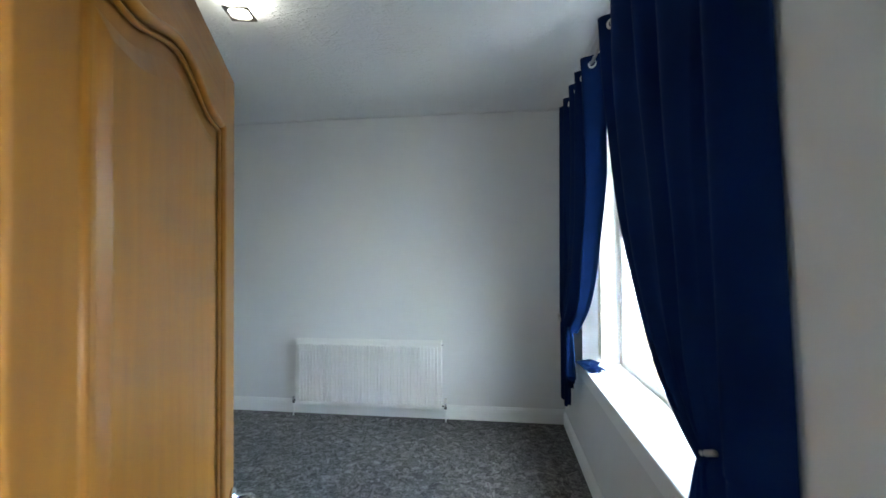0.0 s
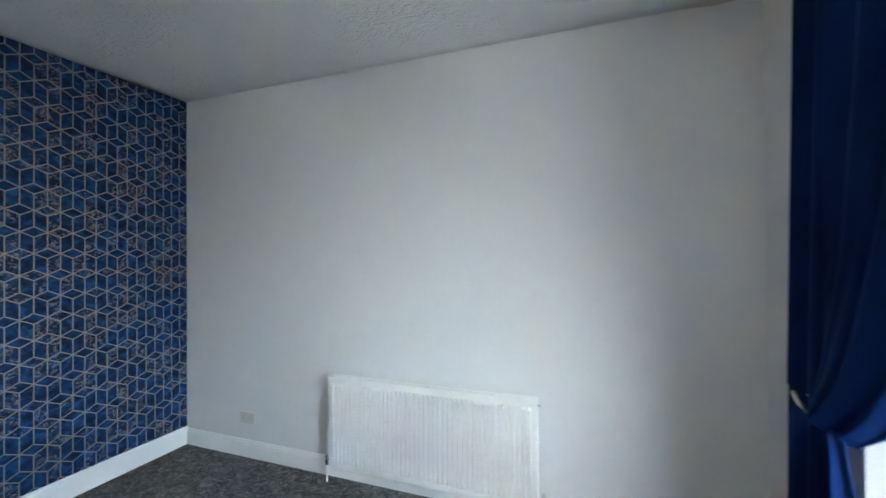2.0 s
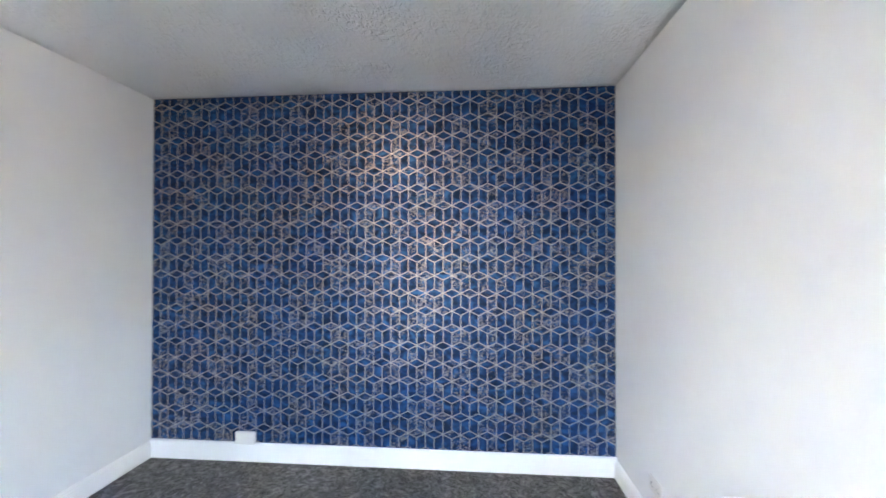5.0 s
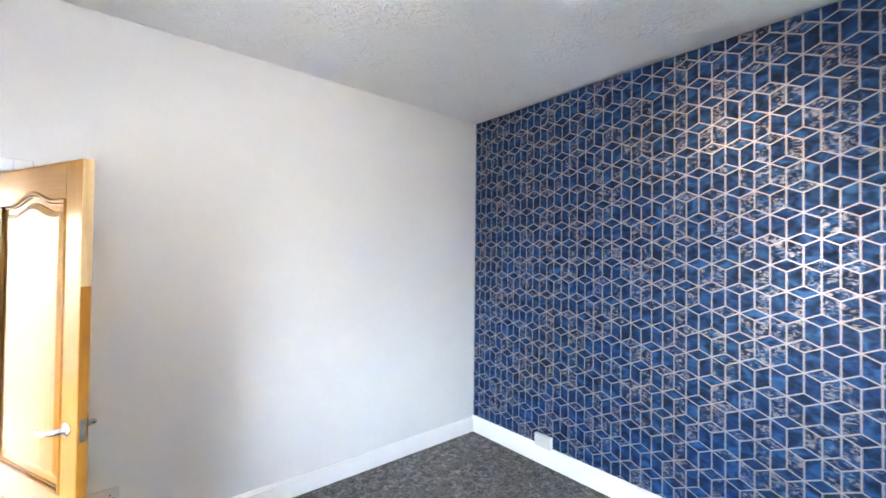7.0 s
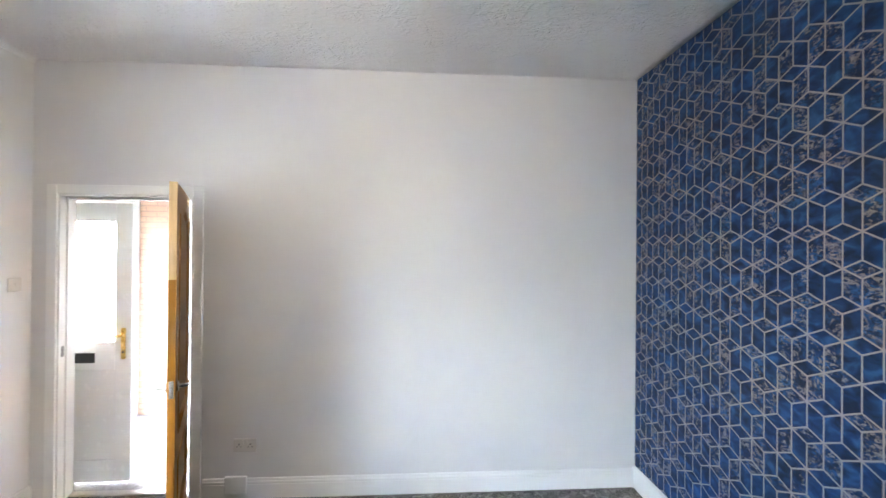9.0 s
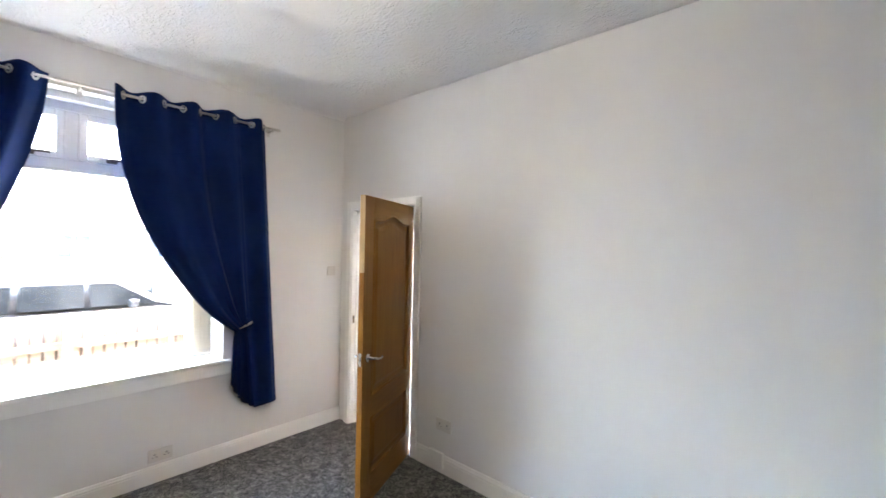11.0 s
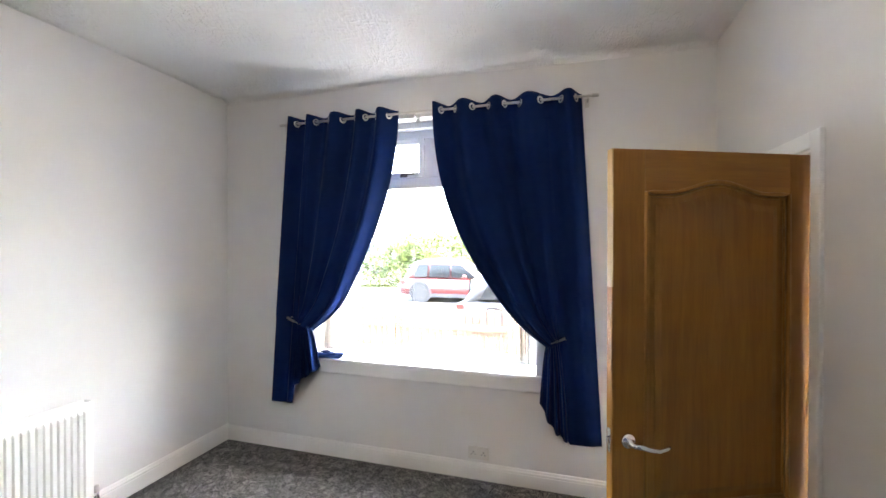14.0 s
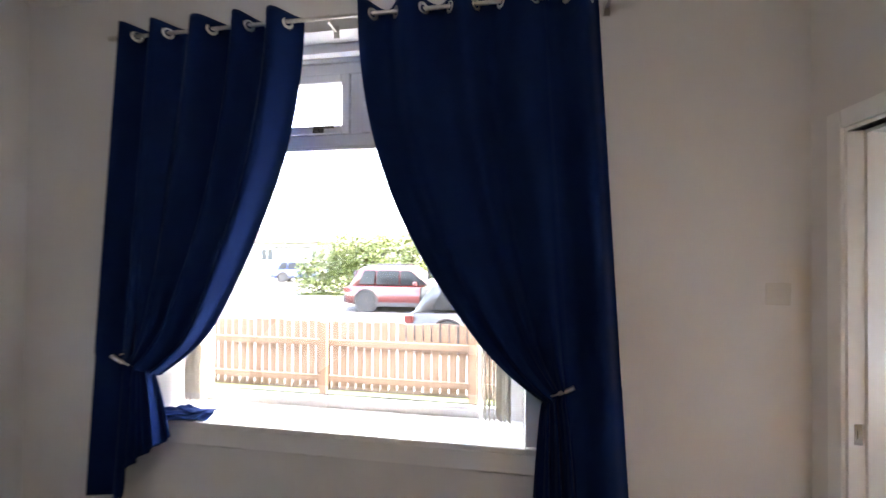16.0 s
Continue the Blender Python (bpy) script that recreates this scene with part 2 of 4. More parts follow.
RENDERED = plain("rendered_masonry", (0.36, 0.345, 0.315), 0.9, 0.08, 3)
GRASS = plain("grass", (0.045, 0.065, 0.018), 0.9, 0.35, 6, 0.6)
ASPHALT = plain("asphalt", (0.045, 0.045, 0.047), 0.9, 0.2, 3)
PAVING = plain("concrete_paving", (0.10, 0.098, 0.093), 0.9, 0.12, 2)
SLABS = plain("pale_garden_slabs", (0.12, 0.115, 0.107), 0.9, 0.1, 2)
LEAF = plain("hedge_leaf", (0.058, 0.082, 0.012), 0.6, 0.4, 2)
BARK = plain("bark", (0.12, 0.08, 0.05), 0.9, 0.3, 12)
ROOF = plain("roof_tile", (0.16, 0.10, 0.08), 0.8, 0.2, 4)
RUBBER = plain("tyre_rubber", (0.02, 0.02, 0.02), 0.8)
BLACKTRIM = plain("black_trim", (0.02, 0.02, 0.022), 0.5)
REDPAINT = Mat("red_car_paint", (0.07, 0.010, 0.010), 0.3).set(Coat_Weight=0.4).m
SILVER = Mat("grey_car_paint", (0.026, 0.027, 0.030), 0.35, 0.3).set(Coat_Weight=0.25).m
BLUEPAINT = Mat("blue_car_paint", (0.03, 0.05, 0.16), 0.25).set(Coat_Weight=0.8).m


def make_stone_paper():
    """Split-stone effect wallpaper with thin uneven courses."""
    k = Mat("stone_effect_wallpaper", (0.6, 0.52, 0.46), 0.7)
    n = k.t.nodes.new("ShaderNodeTexBrick")
    sep = k.t.nodes.new("ShaderNodeSeparateXYZ")
    k.put(sep.inputs[0], k.place())
    comb = k.t.nodes.new("ShaderNodeCombineXYZ")
    k.put(comb.inputs[0], sep.outputs[0])
    k.put(comb.inputs[1], sep.outputs[2])
    k.put(n.inputs["Vector"], comb.outputs[0])
    n.inputs["Scale"].default_value = 1.0
    n.inputs["Brick Width"].default_value, n.inputs["Row Height"].default_value = 0.21, 0.055
    n.inputs["Mortar Size"].default_value = 0.004
    n.inputs["Color1"].default_value = (0.30, 0.19, 0.135, 1)
    n.inputs["Color2"].default_value = (0.22, 0.125, 0.085, 1)
    n.inputs["Mortar"].default_value = (0.12, 0.085, 0.07, 1)
    k.set(Base_Color=k.mix(k.math("MULTIPLY", k.noise(k.place(), 30, 4), 0.5), n.outputs["Color"], (0.33, 0.25, 0.20)))
    return k.m


STONEPAPER = make_stone_paper()


def make_lamp(name, color, strength):
    k = Mat(name, color, 0.5)
    k.set(Emission_Color=(*color, 1.0), Emission_Strength=strength)
    return k.m


GLOW = make_lamp("lit_diffuser", (1.0, 0.97, 0.92), 0.7)


# ---- mesh helpers ----
def part(name, bm, material, parent=None, label="", smooth=False):
    """Links a bmesh as one mesh object, under a thing or a part."""
    me = bpy.data.meshes.new(name)
    bmesh.ops.recalc_face_normals(bm, faces=bm.faces)
    bm.to_mesh(me)
    bm.free()
    me.materials.append(material)
    if smooth:
        for f in me.polygons:
            f.use_smooth = True
    ob = new(name, me)
    if parent is not None:
        ob.parent = parent
    if label:
        tagged(ob, label)
    return ob


def thing(name, m, label, category, group="", kind=""):
    ob = new(name)
    ob.empty_display_size = 0.1
    ob.matrix_world = m
    return tagged(ob, label, category, group, kind)


def bx(bm, x0, x1, y0, y1, z0, z1):
    vs = [bm.verts.new((x, y, z)) for x in (x0, x1) for y in (y0, y1) for z in (z0, z1)]
    for f in ((0, 1, 3, 2), (4, 6, 7, 5), (0, 4, 5, 1), (2, 3, 7, 6), (0, 2, 6, 4), (1, 5, 7, 3)):
        bm.faces.new([vs[i] for i in f])
    return vs


def box(x0, x1, y0, y1, z0, z1, bevel=0.0, seg=2):
    bm = bmesh.new()
    bx(bm, x0, x1, y0, y1, z0, z1)
    if bevel:
        bmesh.ops.bevel(bm, geom=bm.edges[:], offset=bevel, segments=seg, affect="EDGES", profile=0.5)
    return bm


def boxes(rows, bevel=0.0):
    bm = bmesh.new()
    for r in rows:
        bx(bm, *r)
    if bevel:
        bmesh.ops.bevel(bm, geom=bm.edges[:], offset=bevel, segments=2, affect="EDGES", profile=0.5)
    return bm


def lathe(profile, n=24, bm=None, m=None):
    """Turns (radius, height) pairs round z."""
    bm = bm or bmesh.new()
    rings = []
    for r, z in profile:
        ring = []
        for i in range(n):
            a = 2 * math.pi * i / n
            v = Vector((r * math.cos(a), r * math.sin(a), z))
            ring.append(bm.verts.new(m @ v if m else v))
        rings.append(ring)
    for a, b in zip(rings, rings[1:]):
        for i in range(n):
            bm.faces.new((a[i], a[(i + 1) % n], b[(i + 1) % n], b[i]))
    bm.faces.new(rings[0][::-1])
    bm.faces.new(rings[-1])
    return bm


def tube(points, radius, n=10, bm=None):
    """A round bar along points; radius a number or one for each point."""
    bm = bm or bmesh.new()
    pts = [Vector(p) for p in points]
    rad = radius if isinstance(radius, (list, tuple)) else [radius] * len(pts)
    rings = []
    side = None
    for i, p in enumerate(pts):
        d = (pts[min(i + 1, len(pts) - 1)] - pts[max(i - 1, 0)]).normalized()
        if side is None:
            side = d.cross(Vector((0, 0, 1)) if abs(d.z) < 0.9 else Vector((1, 0, 0))).normalized()
        side = (side - d * side.dot(d)).normalized()
        up = d.cross(side)
        rings.append([bm.verts.new(p + rad[i] * (math.cos(2 * math.pi * j / n) * side + math.sin(2 * math.pi * j / n) * up)) for j in range(n)])
    for a, b in zip(rings, rings[1:]):
        for j in range(n):
            bm.faces.new((a[j], a[(j + 1) % n], b[(j + 1) % n], b[j]))
    bm.faces.new(rings[0][::-1])
    bm.faces.new(rings[-1])
    return bm


def torus(R, r, m, n=28, k=8, bm=None, flat=1.0):
    bm = bm or bmesh.new()
    ring = []
    for i in range(n):
        a = 2 * math.pi * i / n
        ring.append([bm.verts.new(m @ Vector(((R + r * math.cos(2 * math.pi * j / k)) * math.cos(a), (R + r * math.cos(2 * math.pi * j / k)) * math.sin(a), flat * r * math.sin(2 * math.pi * j / k)))) for j in range(k)])
    for i in range(n):
        for j in range(k):
            bm.faces.new((ring[i][j], ring[(i + 1) % n][j], ring[(i + 1) % n][(j + 1) % k], ring[i][(j + 1) % k]))
    return bm


def sweep(profile, path_m, length, bm=None):
    """A straight moulding: profile of (out, up) pairs run along the local x of path_m."""
    bm = bm or bmesh.new()
    ends = [[bm.verts.new(path_m @ Vector((s, o, u))) for o, u in profile] for s in (0.0, length)]
    n = len(profile)
    for i in range(n):
        bm.faces.new((ends[0][i], ends[1][i], ends[1][(i + 1) % n], ends[0][(i + 1) % n]))
    bm.faces.new(ends[0][::-1])
    bm.faces.new(ends[1])
    return bm


# ---- structure: the room ----
W, L, H = 4.06, 3.65, 2.893
WX0, WX1 = 1.06, 2.85      # window opening along y
WZ0, WZ1 = 0.77, 2.60
DX0, DX1, DH = -1.005, -0.175, 2.0
HALL = -1.46               # far wall of the hall
TH = 0.12


def structure(name, bm, mat, label, category="wall"):
    return tagged(part(name, bm, mat), label, category, kind="structure")


structure("floor", box(-W - 0.1, 0.0, -TH / 2, L + 0.1, -0.12, 0.0), CARPET, "charcoal grey mottled pile carpet across the bedroom", "floor")
structure("wall_north", box(-W - TH, 0.38, L, L + TH, 0.0, H + 0.1), WALL, "plain white painted bedroom wall behind the radiator")
structure("wall_west", box(-W - TH, -W, -TH, L, 0.0, H + 0.1), PAPER, "feature wall with navy and gold cube wallpaper")
structure("wall_south", boxes([(-W, DX0, -TH, 0, 0, H + 0.1), (DX1, 0, -TH, 0, 0, H + 0.1), (DX0, DX1, -TH, 0, DH, H + 0.1)]), WALL, "white painted wall with the bedroom doorway")
structure("wall_east", boxes([(0, 0.38, -TH, WX0, 0, H + 0.1), (0, 0.38, WX1, L, 0, H + 0.1), (0, 0.38, WX0, WX1, 0, WZ0 - 0.03), (0, 0.38, WX0, WX1, WZ1, H + 0.1)]), WALL, "white painted window wall")


def ceiling_mesh():
    """A slightly uneven sheet that rolls down in a soft cove along the window wall, with an added sag that imitates
    wavy shade.
    """
    bm = bmesh.new()
    xs = [-W - 0.02 + i * 0.08 for i in range(50)]
    xs = [x for x in xs if x < -0.3] + [-0.28, -0.22, -0.17, -0.13, -0.10, -0.075, -0.055, -0.038, -0.022, -0.01, -0.004, 0.012]
    ys = [-0.02 + i * 0.075 for i in range(50)]
    grid = []
    for x in xs:
        row = []
        for y in ys:
            d = max(0.0, -x)
            wob = 0.5 + 0.5 * math.sin(y * 2.1 + 0.6)
            r = 0.022 + 0.03 * wob
            drop = r - math.sqrt(max(0, r * r - max(0, r - d) ** 2)) if d < r else 0.0
            # low bulge beside the cove, added so the ceiling shows a dark band
            shade_sag = 0.012 * wob * math.exp(-((d - 0.20) / 0.10) ** 2)
            row.append(bm.verts.new((x, y, H - drop - shade_sag + 0.006 * noise.noise((x * 0.9, y * 0.9, 3)))))
        grid.append(row)
    for a, b in zip(grid, grid[1:]):
        for i in range(len(ys) - 1):
            bm.faces.new((a[i], a[i + 1], b[i + 1], b[i]))
    top = bmesh.ops.extrude_face_region(bm, geom=bm.faces[:])
    for v in top["geom"]:
        if isinstance(v, bmesh.types.BMVert):
            v.co.z = H + 0.09
    return bm


c_ = structure("ceiling", ceiling_mesh(), CEIL, "white swirled textured plaster ceiling with soft cove", "ceiling")
for f in c_.data.polygons:
    f.use_smooth = f.normal.z < -0.02

SKIRT = [(0, 0), (0.018, 0), (0.018, 0.092), (0.0155, 0.096), (0.0155, 0.101), (0.018, 0.105), (0.016, 0.112), (0.011, 0.117), (0.011, 0.122), (0.007, 0.130), (0.0, 0.132)]


def skirting(name, x, y, turn, length, profile=SKIRT, label="white gloss moulded skirting board"):
    return structure(name, sweep(profile, pose(x, y, 0.0, 0, 0, turn), length), GLOSS, label, "skirting board")


WSK = [(0, 0), (0.02, 0), (0.02, 0.135), (0.012, 0.142), (0.0, 0.145)]
skirting("baseboard_north", 0.0, L, 180, W)
skirting("baseboard_east", 0.0, 0.0, 90, L, [(o, u * 0.9) for o, u in SKIRT])
skirting("baseboard_west", -W, L, -90, L, WSK, "plain white painted skirting board")
skirting("baseboard_south", -W, 0.0, 0, W + DX0 - 0.085)

# door lining, architraves, threshold
def joinery(name, label, category, members, bevel=0.0, mat=None):
    """A frame of separate members: (part name, box) pairs."""
    root = thing(name, pose(0, 0, 0), label, category, kind="structure")
    for member, b in members:
        part(member, box(*b, bevel), mat or GLOSS, root)
    return root


joinery("door_lining", "white gloss door lining with stop", "door frame", [
    ("jamb", (DX1 - 0.001, DX1 + 0.028, -TH - 0.004, 0.004, 0, DH + 0.028)), ("jamb", (DX0 - 0.028, DX0 + 0.001, -TH - 0.004, 0.004, 0, DH + 0.028)),
    ("head", (DX0 + 0.001, DX1 - 0.001, -TH - 0.004, 0.004, DH, DH + 0.028)), ("stop", (DX1 - 0.013, DX1 - 0.001, -TH + 0.02, -0.045, 0, DH)),
    ("stop", (DX0 + 0.001, DX0 + 0.013, -TH + 0.02, -0.045, 0, DH)), ("head_stop", (DX0 + 0.013, DX1 - 0.013, -TH + 0.02, -0.045, DH - 0.012, DH))])
for nm, y0, y1 in (("architrave_room", 0.0, 0.016), ("architrave_hall", -TH - 0.016, -TH)):
    joinery(nm, "white gloss architrave around the doorway", "trim", [
        ("side_board", (DX1 + 0.012, DX1 + 0.075, y0, y1, 0, DH + 0.075)), ("side_board", (DX0 - 0.075, DX0 - 0.012, y0, y1, 0, DH + 0.075)), ("head_board", (DX0 - 0.012, DX1 + 0.012, y0, y1, DH + 0.012, DH + 0.075))], 0.004)
structure("threshold_strip", box(DX0, DX1, -TH, -TH + 0.05, -0.002, 0.006, 0.002), STEEL, "metal carpet threshold strip", "trim")

# ---- structure: hall and the room across it ----
structure("floor_hall", box(-4.2, 0.38, HALL - TH, -TH / 2, -0.12, -0.003), make_carpet("grey_hall_carpet", (0.24, 0.235, 0.23), (0.36, 0.355, 0.35), (0.5, 0.49, 0.48)), "pale grey hall carpet in daylight", "floor")
FD0, FD1, FDH = -1.25, -0.28, 2.1
structure("wall_hall_east", boxes([(0.0, 0.38, -TH - 0.115, -TH, 0, H), (0.27, 0.38, HALL, FD0, 0, H), (0.27, 0.38, FD0, -TH - 0.115, FDH, H)]), WALL, "white hall wall round the front door")
OX0, OX1 = -1.02, -0.215
structure("wall_hall_south", boxes([(-4.2, OX0, HALL - TH, HALL, 0, H), (OX0, OX1, HALL - TH, HALL, DH, H)]), WALL, "white hall wall with the opposite doorway")
structure("wall_hall_stone_paper", box(OX1, 0.38, HALL - TH, HALL, 0, H), STONEPAPER, "hall wall in split stone effect wallpaper")
structure("wall_hall_west", box(-4.3, -4.2, HALL - TH, -TH, 0, H), WALL, "plain white hall end wall")
structure("ceiling_hall", box(-4.2, 0.38, HALL - TH, -TH, H, H + 0.08), CEIL, "white hall ceiling", "ceiling")
joinery("architrave_opposite", "white architrave of the opposite doorway", "trim", [
    ("side_board", (OX1 - 0.002, OX1 + 0.095, HALL, HALL + 0.018, 0, DH + 0.07)), ("side_board", (OX0 - 0.07, OX0 + 0.002, HALL, HALL + 0.016, 0, DH + 0.07)), ("head_board", (OX0 + 0.002, OX1 - 0.002, HALL, HALL + 0.016, DH - 0.002, DH + 0.07))], 0.004)
joinery("lining_opposite", "white gloss lining of the opposite doorway", "door frame", [
    ("jamb", (OX1 - 0.025, OX1 - 0.0005, HALL - TH - 0.004, HALL - 0.001, 0, DH - 0.001)), ("jamb", (OX0 + 0.0005, OX0 + 0.025, HALL - TH - 0.004, HALL - 0.001, 0, DH - 0.001)), ("head", (OX0 + 0.025, OX1 - 0.025, HALL - TH - 0.004, HALL - 0.001, DH - 0.026, DH - 0.001))])
OY = -5.7
OWX = -3.2
OA, OB = -4.2, -3.28
structure("floor_opposite", box(OWX, 0.0, OY, HALL - TH, -0.12, -0.001), make_carpet("worn_grey_carpet", (0.10, 0.097, 0.094), (0.20, 0.195, 0.19), (0.36, 0.35, 0.34)), "grey carpet of the opposite room", "floor")
structure("wall_opposite_east", boxes([(0, 0.14, OB, HALL - TH, 0, H), (0, 0.14, OY, OA, 0, H), (0, 0.14, OA, OB, 0, 0.889), (0, 0.14, OA, OB, 2.55, H)]), WALL, "pale wall of the opposite room with a window")
structure("wall_opposite_south", box(OWX, 0.38, OY - 0.1, OY, 0, H), WALL, "plain pale wall of the opposite room")
structure("wall_opposite_west", box(OWX - 0.1, OWX, OY, HALL - TH, 0, H), WALL, "plain pale side wall of the opposite room")
structure("ceiling_opposite", box(OWX, 0.38, OY, HALL - TH, H, H + 0.08), CEIL, "white ceiling of the opposite room", "ceiling")
structure("baseboard_opposite", sweep(SKIRT, pose(0, OY, 0, 0, 0, 90), HALL - TH - OY), GLOSS, "white skirting of the opposite room", "skirting board")

# ---- the oak door ----
def arch(x):
    """Height of the arched top edge of the upper panel."""
    d = abs(x - 0.384)
    return 1.838 + (0.042 * 0.5 * (1 + math.cos(math.pi * d / 0.2)) if d < 0.2 else 0.0)


def panel_outline(x0, x1, z0, top, inset=0.0):
    n = 28
    pts = [(x0 + inset, z0 + inset), (x1 - inset, z0 + inset)]
    for i in range(n + 1):
        x = x1 - inset + (x0 - x1 + 2 * inset) * i / n
        pts.append((x, (arch(x) if top is None else top) - inset))
    return pts


def prism(outline, y0, y1, rim=0.0, y_rim=0.0):
    """A flat block with this outline in x and z; with a rim, its front is set in and raised."""
    bm = bmesh.new()
    c = [sum(p[i] for p in outline) / len(outline) for i in (0, 1)]
    back = [bm.verts.new((x, y0, z)) for x, z in outline]
    mid = [bm.verts.new((x, y1, z)) for x, z in outline]
    n = len(outline)
    for i in range(n):
        bm.faces.new((back[i], back[(i + 1) % n], mid[(i + 1) % n], mid[i]))
    bm.faces.new(back[::-1])
    if rim:
        front = [bm.verts.new((x - math.copysign(min(rim, abs(x - c[0])), x - c[0]), y_rim, z - math.copysign(min(rim, abs(z - c[1])), z - c[1]))) for x, z in outline]
        for i in range(n):
            bm.faces.new((mid[i], mid[(i + 1) % n], front[(i + 1) % n], front[i]))
        bm.faces.new(front)
    else:
        bm.faces.new(mid)
    return bm


def lever_handle(parent, x, z, side, mat):
    """Round rose and a curved lever; side: +1 or -1 across the leaf."""
    y = 0.0 if side > 0 else -0.04
    h = part("door_handle", lathe([(0.0265, 0), (0.0265, 0.006), (0.022, 0.010), (0.011, 0.012), (0.0095, 0.045), (0.006, 0.05)], 28, m=pose(x, y, z, -90 * side)), mat, parent, "polished chrome lever handle", True)
    pts = [(x, y + side * 0.044, z), (x - 0.02, y + side * 0.050, z - 0.002), (x - 0.05, y + side * 0.051, z - 0.012), (x - 0.085, y + side * 0.05, z - 0.020), (x - 0.115, y + side * 0.047, z - 0.016), (x - 0.132, y + side * 0.043, z - 0.012)]
    part("lever", tube(pts, [0.009, 0.0095, 0.0085, 0.0075, 0.0065, 0.005], 12), mat, h, "", True)
    return h


def oak_door():
    LW, LH, T = 0.80, 1.985, 0.036
    d = thing("oak_door", pose(-0.984, -0.006, 0.008, 0, 0, 114.3), "varnished oak veneer panel door standing open into the bedroom", "door")
    part("stile", box(0.0, 0.092, -T, 0, 0, LH, 0.002), OAK, d)
    part("stile", box(0.676, LW - 0.004, -T, 0, 0, LH, 0.002), OAK, d)
    part("bottom_rail", box(0.092, 0.676, -T, 0, 0, 0.19, 0.0), OAKX, d)
    part("middle_rail", box(0.092, 0.676, -T, 0, 0.555, 0.695, 0.0), OAKX, d)
    top = [(0.676, LH), (0.092, LH)] + [(0.092 + 0.584 * i / 40, arch(0.092 + 0.584 * i / 40)) for i in range(41)]
    part("top_rail", prism(top, -T, 0.0), OAKX, d)
    for z0, t in ((0.19, 0.555), (0.695, None)):
        part("door_panel", prism(panel_outline(0.092, 0.676, z0, t), -T + 0.012, -0.012), OAK, d)
        for s, y in ((1, -0.012), (-1, -T + 0.012)):
            part("raised_field", prism(panel_outline(0.092, 0.676, z0, t, 0.045), y, y + s * 0.002, 0.022, y + s * 0.008), OAK, d)
            for r, off, lift in ((0.0085, 0.0, 0.010), (0.004, 0.014, 0.005)):
                o2 = panel_outline(0.092, 0.676, z0, t, 0.004 + off)
                pts = [(x, y + s * lift, z) for x, z in o2]
                part("panel_bead", tube(pts + pts[:2], r, 8), OAK, d, "", True)
    part("edge_lipping", box(LW - 0.0038, LW, -T + 0.001, -0.001, 0, 1.50), OAK, d)
    part("edge_lipping", box(LW - 0.0038, LW, -T + 0.001, -0.001, 1.5005, LH), RAWOAK, d, "pale unvarnished oak edge")
    part("latch_plate", boxes([(LW, LW + 0.0015, -T + 0.008, -0.008, 0.915, 1.0), (LW, LW + 0.010, -T + 0.014, -0.014, 0.945, 0.97)], 0.0006), CHROME, d, "chrome latch plate with bolt")
    for s in (1, -1):
        lever_handle(d, 0.74, 0.958, s, CHROME)
    for z in (0.26, 1.0, 1.77):
        hg = part("hinge", lathe([(0.006, 0), (0.006, 0.09)], 12, m=pose(-0.006, 0.004, z)), STEEL, d, "", True)
        part("hinge_leaf", box(-0.004, 0.0, -0.034, 0.0, z, z + 0.09), STEEL, hg)
    return d


oak_door()
tagged(part("strike_plate", boxes([(DX1 - 0.0032, DX1 - 0.0012, -0.036, -0.012, 0.945, 1.015), (DX1 - 0.0045, DX1 - 0.0032, -0.03, -0.02, 0.965, 0.995)], 0.0005), CHROME), "small chrome strike plate on the door lining", "strike plate")


